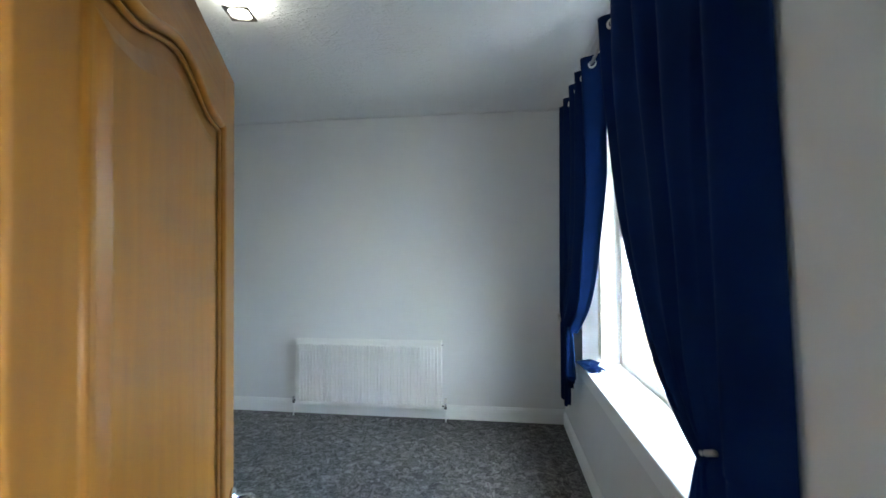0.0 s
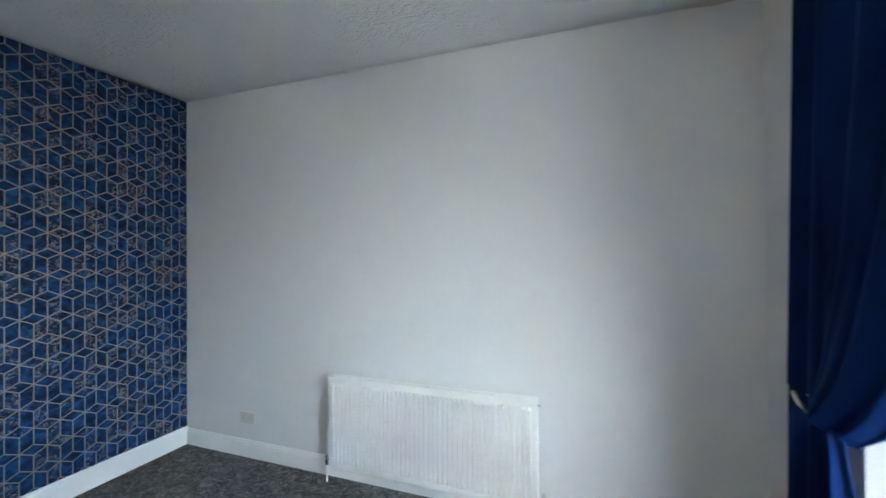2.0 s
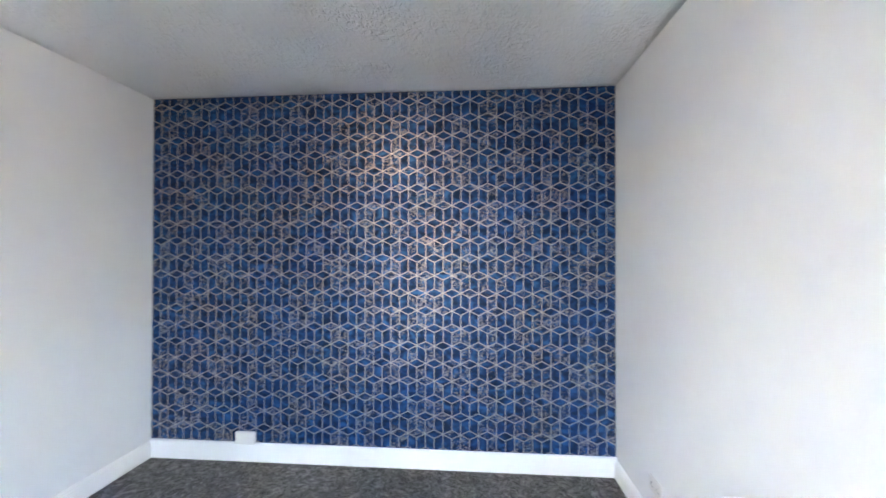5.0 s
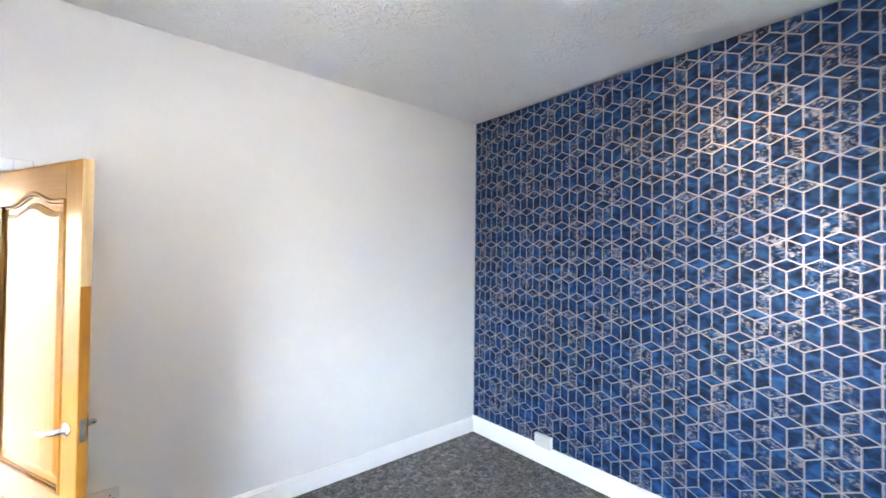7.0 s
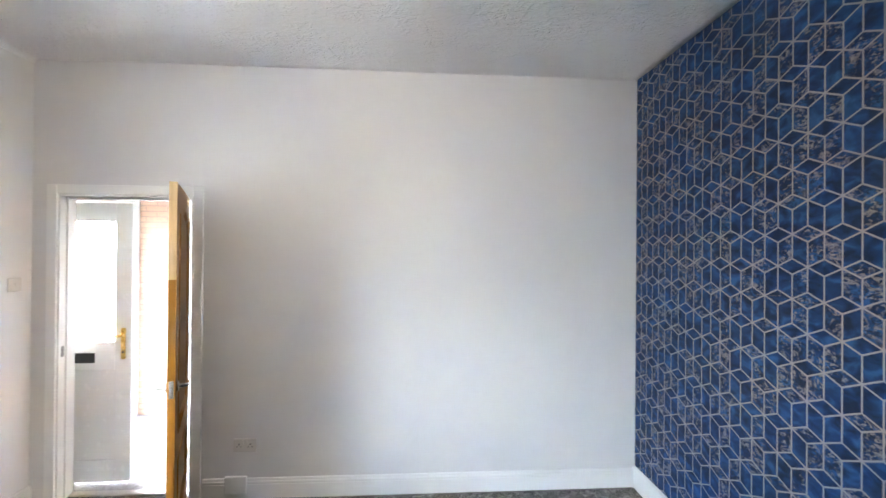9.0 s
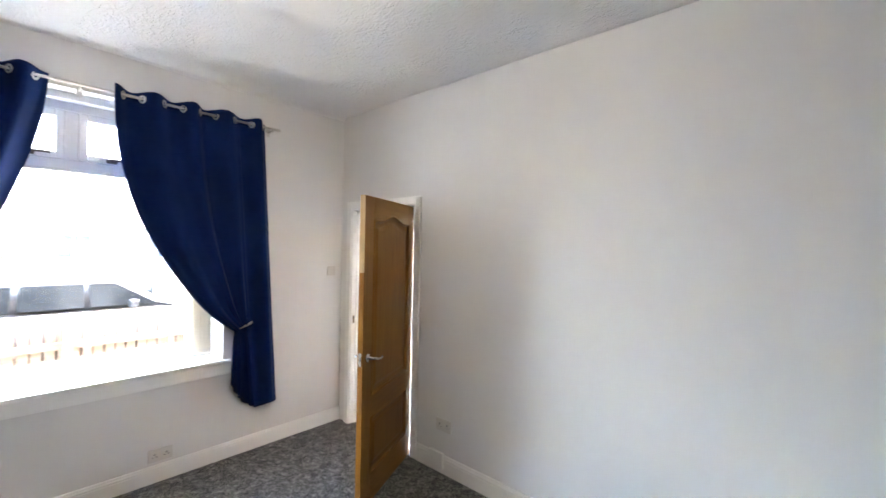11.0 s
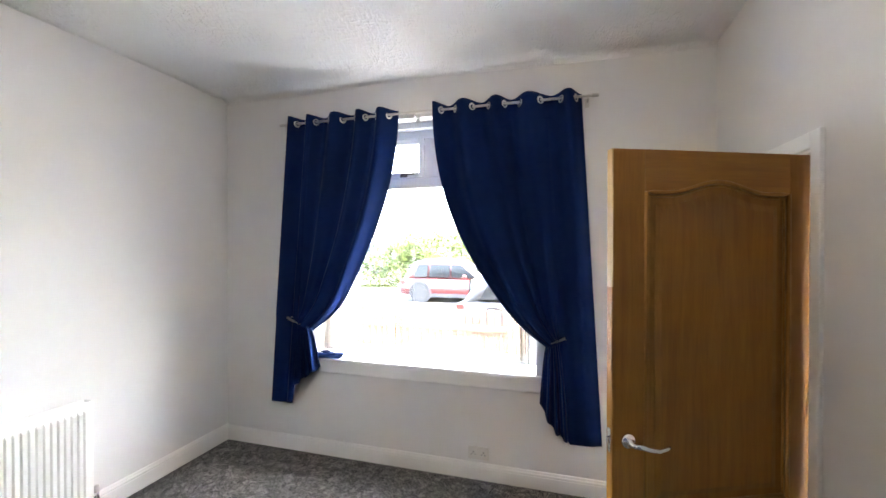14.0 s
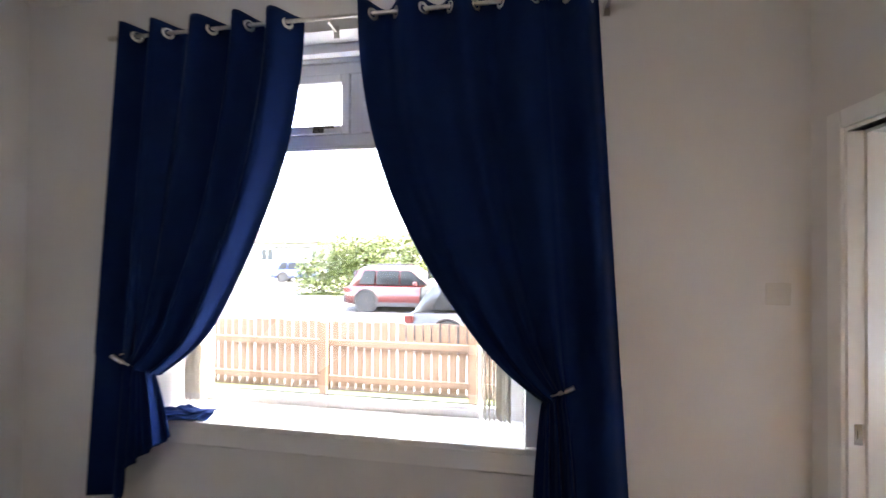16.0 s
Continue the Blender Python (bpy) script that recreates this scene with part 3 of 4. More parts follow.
# ---- the radiator ----
def radiator():
    X0, X1, Z0, Z1 = -2.545, -1.125, 0.118, 0.745
    YF, YB = 3.535, 3.615
    r = thing("radiator", pose(0, 0, 0), "white enamelled convector radiator hung on the wall", "radiator")

    def fluted(y, out):
        bm = bmesh.new()
        n = 43
        prof = []
        pitch = (X1 - X0 - 0.05) / n
        prof.append((X0, 0))
        prof.append((X0 + 0.022, 0))
        for i in range(n):
            a = X0 + 0.025 + i * pitch
            prof += [(a + pitch * 0.08, 0.0), (a + pitch * 0.20, 1.0), (a + pitch * 0.72, 1.0), (a + pitch * 0.84, 0.0)]
        prof += [(X1 - 0.022, 0), (X1, 0)]
        rows = [(Z0, -0.5), (Z0 + 0.006, 0), (Z0 + 0.036, 0), (Z0 + 0.052, 1), (Z1 - 0.055, 1), (Z1 - 0.04, 0), (Z1 - 0.006, 0), (Z1, -0.5)]
        g = []
        for z, k in rows:
            g.append([bm.verts.new((x, y + out * (0.015 * max(0, k) * u + (0.006 * k if k < 0 else 0)), z)) for x, u in prof])
        for a, b in zip(g, g[1:]):
            for i in range(len(prof) - 1):
                bm.faces.new((a[i], a[i + 1], b[i + 1], b[i]))
        return bm

    front = part("front_panel", fluted(YF, -1), RADPAINT, r)
    part("front_backing", box(X0 + 0.003, X1 - 0.003, YF + 0.001, YF + 0.008, Z0 + 0.004, Z1 - 0.004), RADPAINT, front)
    part("back_panel", box(X0, X1, YB - 0.008, YB, Z0, Z1 - 0.003, 0.002), RADPAINT, r)
    bm = bmesh.new()
    n = 150
    a = [[bm.verts.new((X0 + 0.03 + (X1 - X0 - 0.06) * i / n, YF + (0.012 if i % 2 else 0.064), z)) for i in range(n + 1)] for z in (Z0 + 0.05, Z1 - 0.028)]
    for i in range(n):
        bm.faces.new((a[0][i], a[0][i + 1], a[1][i + 1], a[1][i]))
    part("convector_sheet", bm, RADPAINT, r)
    for x in (X0, X1 - 0.004):
        part("side_panel", box(x, x + 0.004, YF + 0.0005, YB - 0.0085, Z0 + 0.01, Z1 - 0.002, 0.001), RADPAINT, r)
    grille = part("top_grille", boxes([(X0 + 0.004, X1 - 0.004, YF + 0.009, YF + 0.018, Z1 - 0.026, Z1 - 0.014), (X0 + 0.004, X1 - 0.004, YB - 0.019, YB - 0.009, Z1 - 0.026, Z1 - 0.014), (X0 + 0.004, X0 + 0.035, YF + 0.018, YB - 0.019, Z1 - 0.026, Z1 - 0.016), (X1 - 0.035, X1 - 0.004, YF + 0.018, YB - 0.019, Z1 - 0.026, Z1 - 0.016)]), RADPAINT, r)
    slat = boxes([(-0.0028, 0.0028, YF + 0.0182, YB - 0.0192, Z1 - 0.026, Z1 - 0.018)])
    me = bpy.data.meshes.new("slat")
    slat.to_mesh(me)
    slat.free()
    me.materials.append(RADPAINT)
    for i in range(95):
        o = new("slat", me)
        o.parent = grille
        o.matrix_basis = pose(X0 + 0.045 + (X1 - X0 - 0.09) * i / 94, 0, 0)
    for k in (0.2, 0.5, 0.8):
        x = X0 + (X1 - X0) * k
        part("top_clip", box(x, x + 0.02, YF + 0.008, YB - 0.008, Z1 - 0.014, Z1 - 0.010, 0.001), RADPAINT, r)
    for x in (X0 + 0.2, X1 - 0.2):
        part("wall_bracket", box(x, x + 0.03, YB, L, Z0 + 0.1, Z1 - 0.1), RADPAINT, r)
    part("air_vent", lathe([(0.006, 0), (0.006, 0.014), (0.004, 0.018)], 10, m=pose(X1, YF + 0.03, Z1 - 0.035, 0, 90, 0)), CHROME, r)
    for x, s in ((X0, -1), (X1, 1)):
        v = part("valve", lathe([(0.012, -0.03), (0.014, -0.02), (0.014, 0.0), (0.010, 0.012), (0.012, 0.03)], 14, m=pose(x + s * 0.035, YF + 0.03, 0.15)), CHROME, r, "chrome radiator valve", True)
        part("tail", lathe([(0.010, 0), (0.010, 0.036)], 12, m=pose(x + s * 0.001, YF + 0.03, 0.15, 0, 90 * s, 0)), CHROME, v)
        if s > 0:
            part("valve_cap", lathe([(0.015, 0.03), (0.016, 0.05), (0.014, 0.066), (0.008, 0.07)], 16, m=pose(x + s * 0.035, YF + 0.03, 0.15)), PLASTIC, v, "white plastic valve cap", True)
        part("pipe", tube([(x + s * 0.035, YF + 0.03, 0.122), (x + s * 0.035, YF + 0.03, 0.05), (x + s * 0.037, YF + 0.03, 0.0)], 0.0075, 10), GLOSS, r, "white painted pipe", True)


radiator()


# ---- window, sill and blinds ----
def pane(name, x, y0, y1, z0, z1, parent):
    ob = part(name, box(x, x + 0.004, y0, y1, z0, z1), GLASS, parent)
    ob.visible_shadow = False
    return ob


def room_window():
    w = thing("window_1", pose(0.26, 0, 0), "white plastic framed window with two top hung vents", "window", kind="structure")
    A, B, C, D = WX0, WX1, WZ0 - 0.028, 2.575
    T0, T1 = 2.135, 2.2
    M0, M1 = 1.884, 1.955
    part("window_frame", boxes([(0, 0.07, A, A + 0.065, C, D), (0, 0.07, B - 0.065, B, C, D), (0, 0.07, A + 0.065, B - 0.065, C, C + 0.065), (0, 0.07, A + 0.065, B - 0.065, D - 0.06, D)], 0.006), UPVC, w)
    part("transom", box(0.001, 0.069, A + 0.065, B - 0.065, T0, T1, 0.006), UPVC, w)
    part("mullion", box(0.002, 0.068, M0, M1, T1, D - 0.06, 0.006), UPVC, w)
    for y0, y1 in ((A + 0.065, M0), (M1, B - 0.065)):
        z0, z1 = T1, D - 0.06
        s = part("vent_sash", boxes([(-0.012, 0.05, y0, y0 + 0.045, z0, z1), (-0.012, 0.05, y1 - 0.045, y1, z0, z1), (-0.012, 0.05, y0 + 0.045, y1 - 0.045, z0, z0 + 0.045), (-0.012, 0.05, y0 + 0.045, y1 - 0.045, z1 - 0.045, z1)], 0.006), UPVC, w)
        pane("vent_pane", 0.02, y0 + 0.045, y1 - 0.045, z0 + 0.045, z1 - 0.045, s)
        yc = M1 + 0.17 if y0 > 1.5 else M0 - 0.17
        hnd = part("window_handle", boxes([(-0.022, -0.012, yc - 0.03, yc + 0.03, z0 + 0.005, z0 + 0.03), (-0.045, -0.022, yc - 0.012, yc + 0.014, z0 + 0.008, z0 + 0.028)], 0.003), IRON, s, "grey window catch")
        part("window_lever", box(-0.048, -0.036, yc - 0.10, yc + 0.014, z0 + 0.02, z0 + 0.034, 0.004), IRON, hnd)
    part("glazing_bead", boxes([(-0.004, 0.02, A + 0.065, A + 0.083, C + 0.065, T0), (-0.004, 0.02, B - 0.083, B - 0.065, C + 0.065, T0), (-0.004, 0.02, A + 0.083, B - 0.083, C + 0.065, C + 0.083), (-0.004, 0.02, A + 0.083, B - 0.083, T0 - 0.018, T0)], 0.004), UPVC, w)
    part("gasket", boxes([(0.021, 0.026, A + 0.083, A + 0.087, C + 0.083, T0 - 0.018), (0.021, 0.026, B - 0.087, B - 0.083, C + 0.083, T0 - 0.018), (0.021, 0.026, A + 0.087, B - 0.087, C + 0.083, C + 0.087), (0.021, 0.026, A + 0.087, B - 0.087, T0 - 0.022, T0 - 0.018)]), RUBBER, w)
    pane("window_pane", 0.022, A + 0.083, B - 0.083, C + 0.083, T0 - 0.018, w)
    part("head_board", box(-0.01, 0.07, A, B, D, WZ1), UPVC, w)


room_window()
structure("window_sill", boxes([(-0.028, 0.2605, WX0 + 0.001, WX1 - 0.001, WZ0 - 0.028, WZ0), (-0.028, -0.0005, WX0 - 0.07, WX0 + 0.001, WZ0 - 0.028, WZ0), (-0.028, -0.0005, WX1 - 0.001, WX1 + 0.07, WZ0 - 0.028, WZ0)], 0.006), GLOSS, "deep white gloss window sill board", "window sill")
structure("sill_apron", box(-0.014, -0.0005, WX0 - 0.055, WX1 + 0.055, WZ0 - 0.115, WZ0 - 0.0285, 0.004), GLOSS, "white apron board below the sill", "trim")


def vertical_blind():
    b = thing("vertical_blind", pose(0.13, 0, 0), "cream vertical blind drawn back to both sides of the window", "blind")
    part("headrail", box(-0.022, 0.022, WX0 + 0.01, WX1 - 0.01, WZ1 - 0.048, WZ1 - 0.001, 0.004), UPVC, b)
    rnd = random.Random(4)
    for y0, n, s in ((WX0 + 0.075, 7, 1), (WX1 - 0.07, 6, -1)):
        for i in range(n):
            y = y0 + s * i * 0.021
            a = radians(78 + rnd.uniform(-9, 9))
            bm = bmesh.new()
            bot = WZ0 + 0.05 + rnd.uniform(0, 0.006)
            cols = []
            for k in range(5):
                u = (k / 4 - 0.5) * 0.085
                cx, cy = u * math.sin(a), y + u * math.cos(a)
                bow = 0.004 * math.cos(math.pi * (k / 4 - 0.5))
                cols.append([bm.verts.new((cx, cy + bow, z)) for z in (bot, WZ1 - 0.05)])
            for p, q in zip(cols, cols[1:]):
                bm.faces.new((p[0], q[0], q[1], p[1]))
            vane = part("vane", bm, VANE, b)
            sol = vane.modifiers.new("thick", "SOLIDIFY")
            sol.thickness = 0.0012
            part("weight", box(-0.044, 0.044, y - 0.002, y + 0.002, bot + 0.004, bot + 0.034, 0.001), PLASTIC, vane).matrix_basis = Matrix.Translation((0, y, 0)) @ Matrix.Rotation(-(a - math.pi / 2), 4, "Z") @ Matrix.Translation((0, -y, 0))
    for y in (WX0 + 0.07, WX1 - 0.09):
        part("chain", tube([(-0.03, y, WZ1 - 0.05), (-0.032, y, 1.6), (-0.03, y, WZ0 + 0.06)], 0.002, 6), PLASTIC, b)


vertical_blind()

# ---- curtains ----
ROD_X, ROD_Z = -0.085, 2.607


def curtain(label, top, bottom_outer, free_bottom, z_hem, tie, pinch, z_tail, tail_inner, seed, swoop=2.2, back=0.03, hem=0.8, phase=0.0, bulge=0.055, pull=0.03, wallward=0.0, tuck=0.0):
    """top: y of the outer and inner edge on the rod; the outer quarter hangs free, the rest is drawn to the tie.
    tie: (y outer, y inner, z outer, z inner) of the gathered cloth; pinch: (y outer, y inner, z)."""
    rnd = random.Random(seed)
    n, waves, free = 220, 4.5, 0.26
    lerp = lambda a, b, t: a + (b - a) * t
    ph = [rnd.uniform(0, 6.28) for _ in range(4)]
    c = thing("curtain", pose(0, 0, 0), label, "curtain", "curtains at the window")
    ya, yb = top
    yfree = lerp(ya, yb, free * 0.85)
    up, mid, low = 64, 9, 26

    def warp(s):
        return s + 0.018 * math.sin(2 * math.pi * s + ph[0]) + 0.012 * math.sin(4 * math.pi * s + ph[1]) - 0.018 * math.sin(ph[0]) - 0.012 * math.sin(ph[1])

    def at(s, r):
        wave = math.cos(2 * math.pi * waves * warp(s) + phase)
        fine = math.sin(2 * math.pi * 9 * s + ph[2])
        q = min(1.0, max(0.0, (s - free) / (1 - free)))
        k = q * q * (3 - 2 * q) if q < 0.12 else q
        yt = lerp(ya, yfree, s / free) if s <= free else lerp(yfree, yb, q)
        zt = 2.652 + 0.006 * wave
        if r <= up:
            v = r / up
            if s <= free:
                z = lerp(zt, tie[2], v)
                yend = lerp(bottom_outer, free_bottom, s / free)
                y = lerp(yt, yend, (zt - z) / (zt - z_hem))
                x = ROD_X - lerp(0.048, 0.042, v) * wave
            else:
                zs = lerp(tie[2], tie[3], q) - 0.012 * math.sin(q * 9)
                z = lerp(zt, zs, v) - 0.05 * q ** 0.7 * v ** 7
                ys = lerp(tie[0], tie[1], q)
                ys = lerp(ys, tie[0], 0.5 * max(0.0, (v - 0.86) / 0.14) ** 2)
                y = lerp(yt, ys, lerp(v, v ** swoop, min(1, 0.25 + q)))
                a = lerp(0.048, 0.012, v ** 0.9)
                x = ROD_X - a * wave - 0.007 * v * fine - bulge * math.sin(math.pi * min(1, q * 1.1)) * v ** 4 - pull * v ** 3 * q
                x += 0.022 * math.sin(2 * math.pi * 1.7 * q + ph[3]) * math.sin(math.pi * min(1.0, v * 1.05)) + 0.004 * math.sin(14 * v + 5 * q + ph[3]) * v
        elif r <= up + mid:
            v = (r - up) / mid
            if s <= free:
                z = lerp(tie[2], pinch[2], v)
                yend = lerp(bottom_outer, free_bottom, s / free)
                y = lerp(yt, yend, (zt - z) / (zt - z_hem))
                x = ROD_X - 0.036 * wave
            else:
                zs = lerp(tie[2], tie[3], q) - 0.012 * math.sin(q * 9)
                z = lerp(zs - 0.05 * q ** 0.7, pinch[2] + 0.015, v) - 0.022 * math.sin(math.pi * min(1.0, v * 1.6)) * q * (1 - v)
                e = v * v * (3 - 2 * v)
                y = lerp(lerp(tie[0], tie[1], q * 0.5), lerp(pinch[0], pinch[1], q), e)
                xs = ROD_X - 0.016 * wave - 0.007 * fine - bulge * math.sin(math.pi * min(1, q * 1.1)) - pull * q
                x = lerp(xs, ROD_X - 0.012 * wave - 0.012 * fine - 0.01, e)
        else:
            v = (r - up - mid) / low
            if s <= free:
                zb = z_hem + 0.012 * wave
                z = lerp(pinch[2], zb, v)
                yend = lerp(bottom_outer, free_bottom, s / free)
                y = lerp(yt, yend, (zt - z) / (zt - z_hem))
                x = ROD_X - lerp(0.036, 0.03, v) * wave
            else:
                zb = lerp(z_tail[0], z_tail[1], q ** hem) + 0.006 * fine
                zb = lerp(z_hem, zb, min(1, q / 0.06))
                z = lerp(pinch[2] + 0.015, zb, v)
                y = lerp(lerp(pinch[0], pinch[1], q), lerp(free_bottom, tail_inner, q), v ** 0.7)
                x = ROD_X - lerp(0.012, 0.028, v) * wave - lerp(0.012, 0.016, v) * fine - 0.01
        if r <= up + mid and q > 0:
            vv = min(1.0, r / up)
            x += back * q ** 2.4 * (0.25 * min(1.0, vv * 2.5) + 0.75 * vv ** 1.6 * (1 - 0.55 * vv ** 8)) * (1.0 if r <= up else 1 - 0.8 * (r - up) / mid)
        x += tuck * min(1.0, 4 * q) * (min(1.0, r / up) ** 10 if r <= up + mid else 1 - 0.5 * (r - up - mid) / low)
        x += wallward * max(0.0, 1 - s / free) ** 1.5
        lim = 0.075 if WX0 + 0.03 < y < WX1 - 0.03 else -0.012
        return Vector((min(x, -0.062) if 0.6 < z < 0.84 and WX0 - 0.09 < y < WX1 + 0.09 else min(x, lim), y, z))

    bm = bmesh.new()
    rows = [[bm.verts.new(at(i / n, r)) for i in range(n + 1)] for r in range(up + mid + low + 1)]
    for a, b in zip(rows, rows[1:]):
        for i in range(n):
            bm.faces.new((a[i], a[i + 1], b[i + 1], b[i]))
    cloth = part("cloth", bm, NAVY, c, "", True)
    sol = cloth.modifiers.new("thick", "SOLIDIFY")
    sol.thickness = 0.0025
    ss = [i / n for i in range(n + 1)]
    cw = [math.cos(2 * math.pi * waves * warp(s) + phase) for s in ss]
    for i in range(n):
        if cw[i] * cw[i + 1] < 0:
            p, q = at(ss[i], 2), at(ss[i + 1], 2)
            p.z = q.z = ROD_Z
            along = (at(ss[min(n, i + 3)], 2) - at(ss[max(0, i - 2)], 2))
            along.z = 0
            m = Matrix.Translation(((p.x + q.x) / 2, (p.y + q.y) / 2, ROD_Z)) @ along.to_track_quat("X", "Z").to_matrix().to_4x4() @ pose(0, 0, 0, 90)
            part("eyelet", torus(0.0205, 0.0078, m, 24, 8, None, 0.55), EYELET, c, "brushed steel eyelet", True)
    return c


curtain("navy blue eyelet curtain tied back over the folded straps", (2.938, 2.055), 3.11, 2.93, 0.41, (2.885, 2.635, 1.10, 1.055), (2.885, 2.775, 1.015), (0.53, 0.71), 2.69, 3, 1.72, 0.10)
curtain("navy blue eyelet curtain tied back beside the door", (0.775, 1.765), 0.645, 0.845, 0.365, (0.905, 1.060, 1.05, 1.03), (0.905, 1.0, 0.965), (0.385, 0.62), 1.035, 8, 2.35, 0.0, 2.2, math.pi, 0.02, 0.01, 0.03, 0.045)


def tieback(y, z, inner, zi, dx=0.0):
    t = thing("curtain_tieback", pose(dx, 0, 0), "curtain tieback with slim silver clasp", "tieback", "tiebacks on the curtains")
    s = 1 if inner > y else -1
    part("clasp", tube([(-0.152, y - s * 0.030, z + 0.022), (-0.155, y + s * 0.004, z + 0.006), (-0.152, y + s * 0.03, z - 0.006)], 0.0085, 12), STEEL, t, "brushed silver clasp", True)
    pts = []
    for i in range(13):
        a = math.pi * i / 12
        pts.append((-0.09 - 0.062 * math.cos(a * 0.9), lerp2(y + s * 0.03, inner, math.sin(a / 2)), lerp2(z - 0.006, zi, math.sin(a / 2))))
    part("cord", tube(pts, 0.004, 8), STEEL, t, "thin silver cord", True)
    part("hook", tube([(-dx, y, z + 0.02), (-0.05, y, z + 0.018), (-0.09, y - s * 0.01, z + 0.02), (-0.12, y - s * 0.02, z + 0.02)], 0.004, 8), STEEL, t, "wall hook", True)


def lerp2(a, b, t):
    return a + (b - a) * t


tieback(2.905, 1.077, 2.77, 1.02)
tieback(0.905, 1.03, 1.0, 0.985, 0.07)


def curtain_rod():
    r = thing("curtain_rod", pose(0, 0, 0), "slim brushed steel curtain pole above the window", "curtain pole")
    part("pole", tube([(ROD_X, 0.70, ROD_Z), (ROD_X, 1.9, ROD_Z + 0.002), (ROD_X, 3.02, ROD_Z)], 0.0085, 14), STEEL, r, "", True)
    for y in (0.695, 3.025):
        part("finial", lathe([(0.011, -0.02), (0.0125, -0.015), (0.0125, 0.015), (0.011, 0.02)], 16, m=pose(ROD_X, y, ROD_Z, 90)), STEEL, r, "", True)
    for y in (0.74, 1.915, 2.985):
        k = part("pole_bracket", boxes([(-0.006, -0.0005, y - 0.014, y + 0.014, ROD_Z - 0.05, ROD_Z + 0.01), (ROD_X - 0.004, -0.006, y - 0.006, y + 0.006, ROD_Z - 0.022, ROD_Z - 0.011)], 0.0015), STEEL, r)
        part("pole_ring", torus(0.0115, 0.003, pose(ROD_X, y, ROD_Z, 90), 20, 8), STEEL, k, "", True)
    return r


curtain_rod()


def folded_straps():
    f = thing("folded_fabric_straps", pose(0.02, 2.70, WZ0 + 0.001), "folded navy fabric tieback straps lying on the sill", "fabric")
    rnd = random.Random(2)
    for i, (w, d, turn) in enumerate(((0.30, 0.09, 8), (0.26, 0.085, -10), (0.24, 0.07, 16), (0.16, 0.06, -22))):
        bm = bmesh.new()
        g = []
        for a in range(25):
            row = []
            for b in range(9):
                u, v = a / 24 - 0.5, b / 8 - 0.5
                zz = 0.004 + i * 0.007 + 0.007 * abs(math.sin(u * 7 + i * 1.7)) * (0.4 + abs(u)) + 0.004 * math.sin(v * 6 + i)
                row.append(bm.verts.new((v * d, u * w, max(0.002 + i * 0.005, zz))))
            g.append(row)
        for p, q in zip(g, g[1:]):
            for b in range(8):
                bm.faces.new((p[b], p[b + 1], q[b + 1], q[b]))
        s = part("strap", bm, NAVY, f, "", True)
        s.matrix_basis = pose(0.01 * i - 0.012, rnd.uniform(-0.02, 0.02), 0, 0, 0, turn)
        so = s.modifiers.new("thick", "SOLIDIFY")
        so.thickness, so.offset = 0.003, 1
    for y, x, a in ((-0.16, 0.0, 20), (0.14, 0.03, 70)):
        part("metal_ring", torus(0.012, 0.002, pose(x, y, 0.004, 0, 0, a), 18, 6), STEEL, f, "small steel ring", True)


folded_straps()


# ---- sockets, switch, plates ----
def double_socket(m, label):
    s = thing("wall_socket", m, label, "socket", "double sockets on the walls")
    part("faceplate", box(-0.0735, 0.0735, -0.010, 0, -0.0435, 0.0435, 0.003), PLASTIC, s)
    for x in (-0.036, 0.036):
        part("rocker", box(x * 0.42 - 0.0065, x * 0.42 + 0.0065, -0.0135, -0.010, 0.010, 0.032, 0.001), PLASTIC, s)
        part("pin_holes", boxes([(x - 0.004, x + 0.004, -0.0104, -0.0098, 0.004, 0.012), (x - 0.016, x - 0.008, -0.0104, -0.0098, -0.012, -0.007), (x + 0.008, x + 0.016, -0.0104, -0.0098, -0.012, -0.007)]), RUBBER, s)
    for x in (-0.061, 0.061):
        part("screw", lathe([(0.003, 0), (0.003, 0.0008)], 8, m=pose(x, -0.010, 0, 90)), STEEL, s)
    return s


double_socket(pose(0, 1.462, 0.185, 0, 0, -90), "white double socket on the wall below the window")
double_socket(pose(-1.362, 0, 0.352, 0, 0, 180), "white double socket on the wall behind the door")
double_socket(pose(-3.388, L, 0.305, 0, 0, 0), "white double socket on the wall beside the radiator")

sw = thing("light_switch", pose(0, 0.116, 1.43, 0, 0, -90), "white single light switch on the wall by the door", "switch")
part("faceplate", box(-0.043, 0.043, -0.009, 0, -0.043, 0.043, 0.003), PLASTIC, sw)
part("rocker", box(-0.006, 0.006, -0.0125, -0.009, -0.011, 0.011, 0.0015), PLASTIC, sw)
for x in (-0.03, 0.03):
    part("screw", lathe([(0.003, 0), (0.003, 0.0008)], 8, m=pose(x, -0.009, 0, 90)), STEEL, sw)

bp = thing("blank_plate", pose(-W, 0.805, 0.182, 0, 0, 90), "plain white blanking plate on the papered wall", "plate")
part("cover", box(-0.078, 0.078, -0.028, 0, -0.045, 0.05, 0.004), PLASTIC, bp)
jb = thing("junction_box", pose(-1.315, 0.0185, 0.10, 0, 0, 180), "small white painted box on the skirting", "box")
part("cover", box(-0.07, 0.07, -0.022, 0, -0.058, 0.058, 0.004), GLOSS, jb)


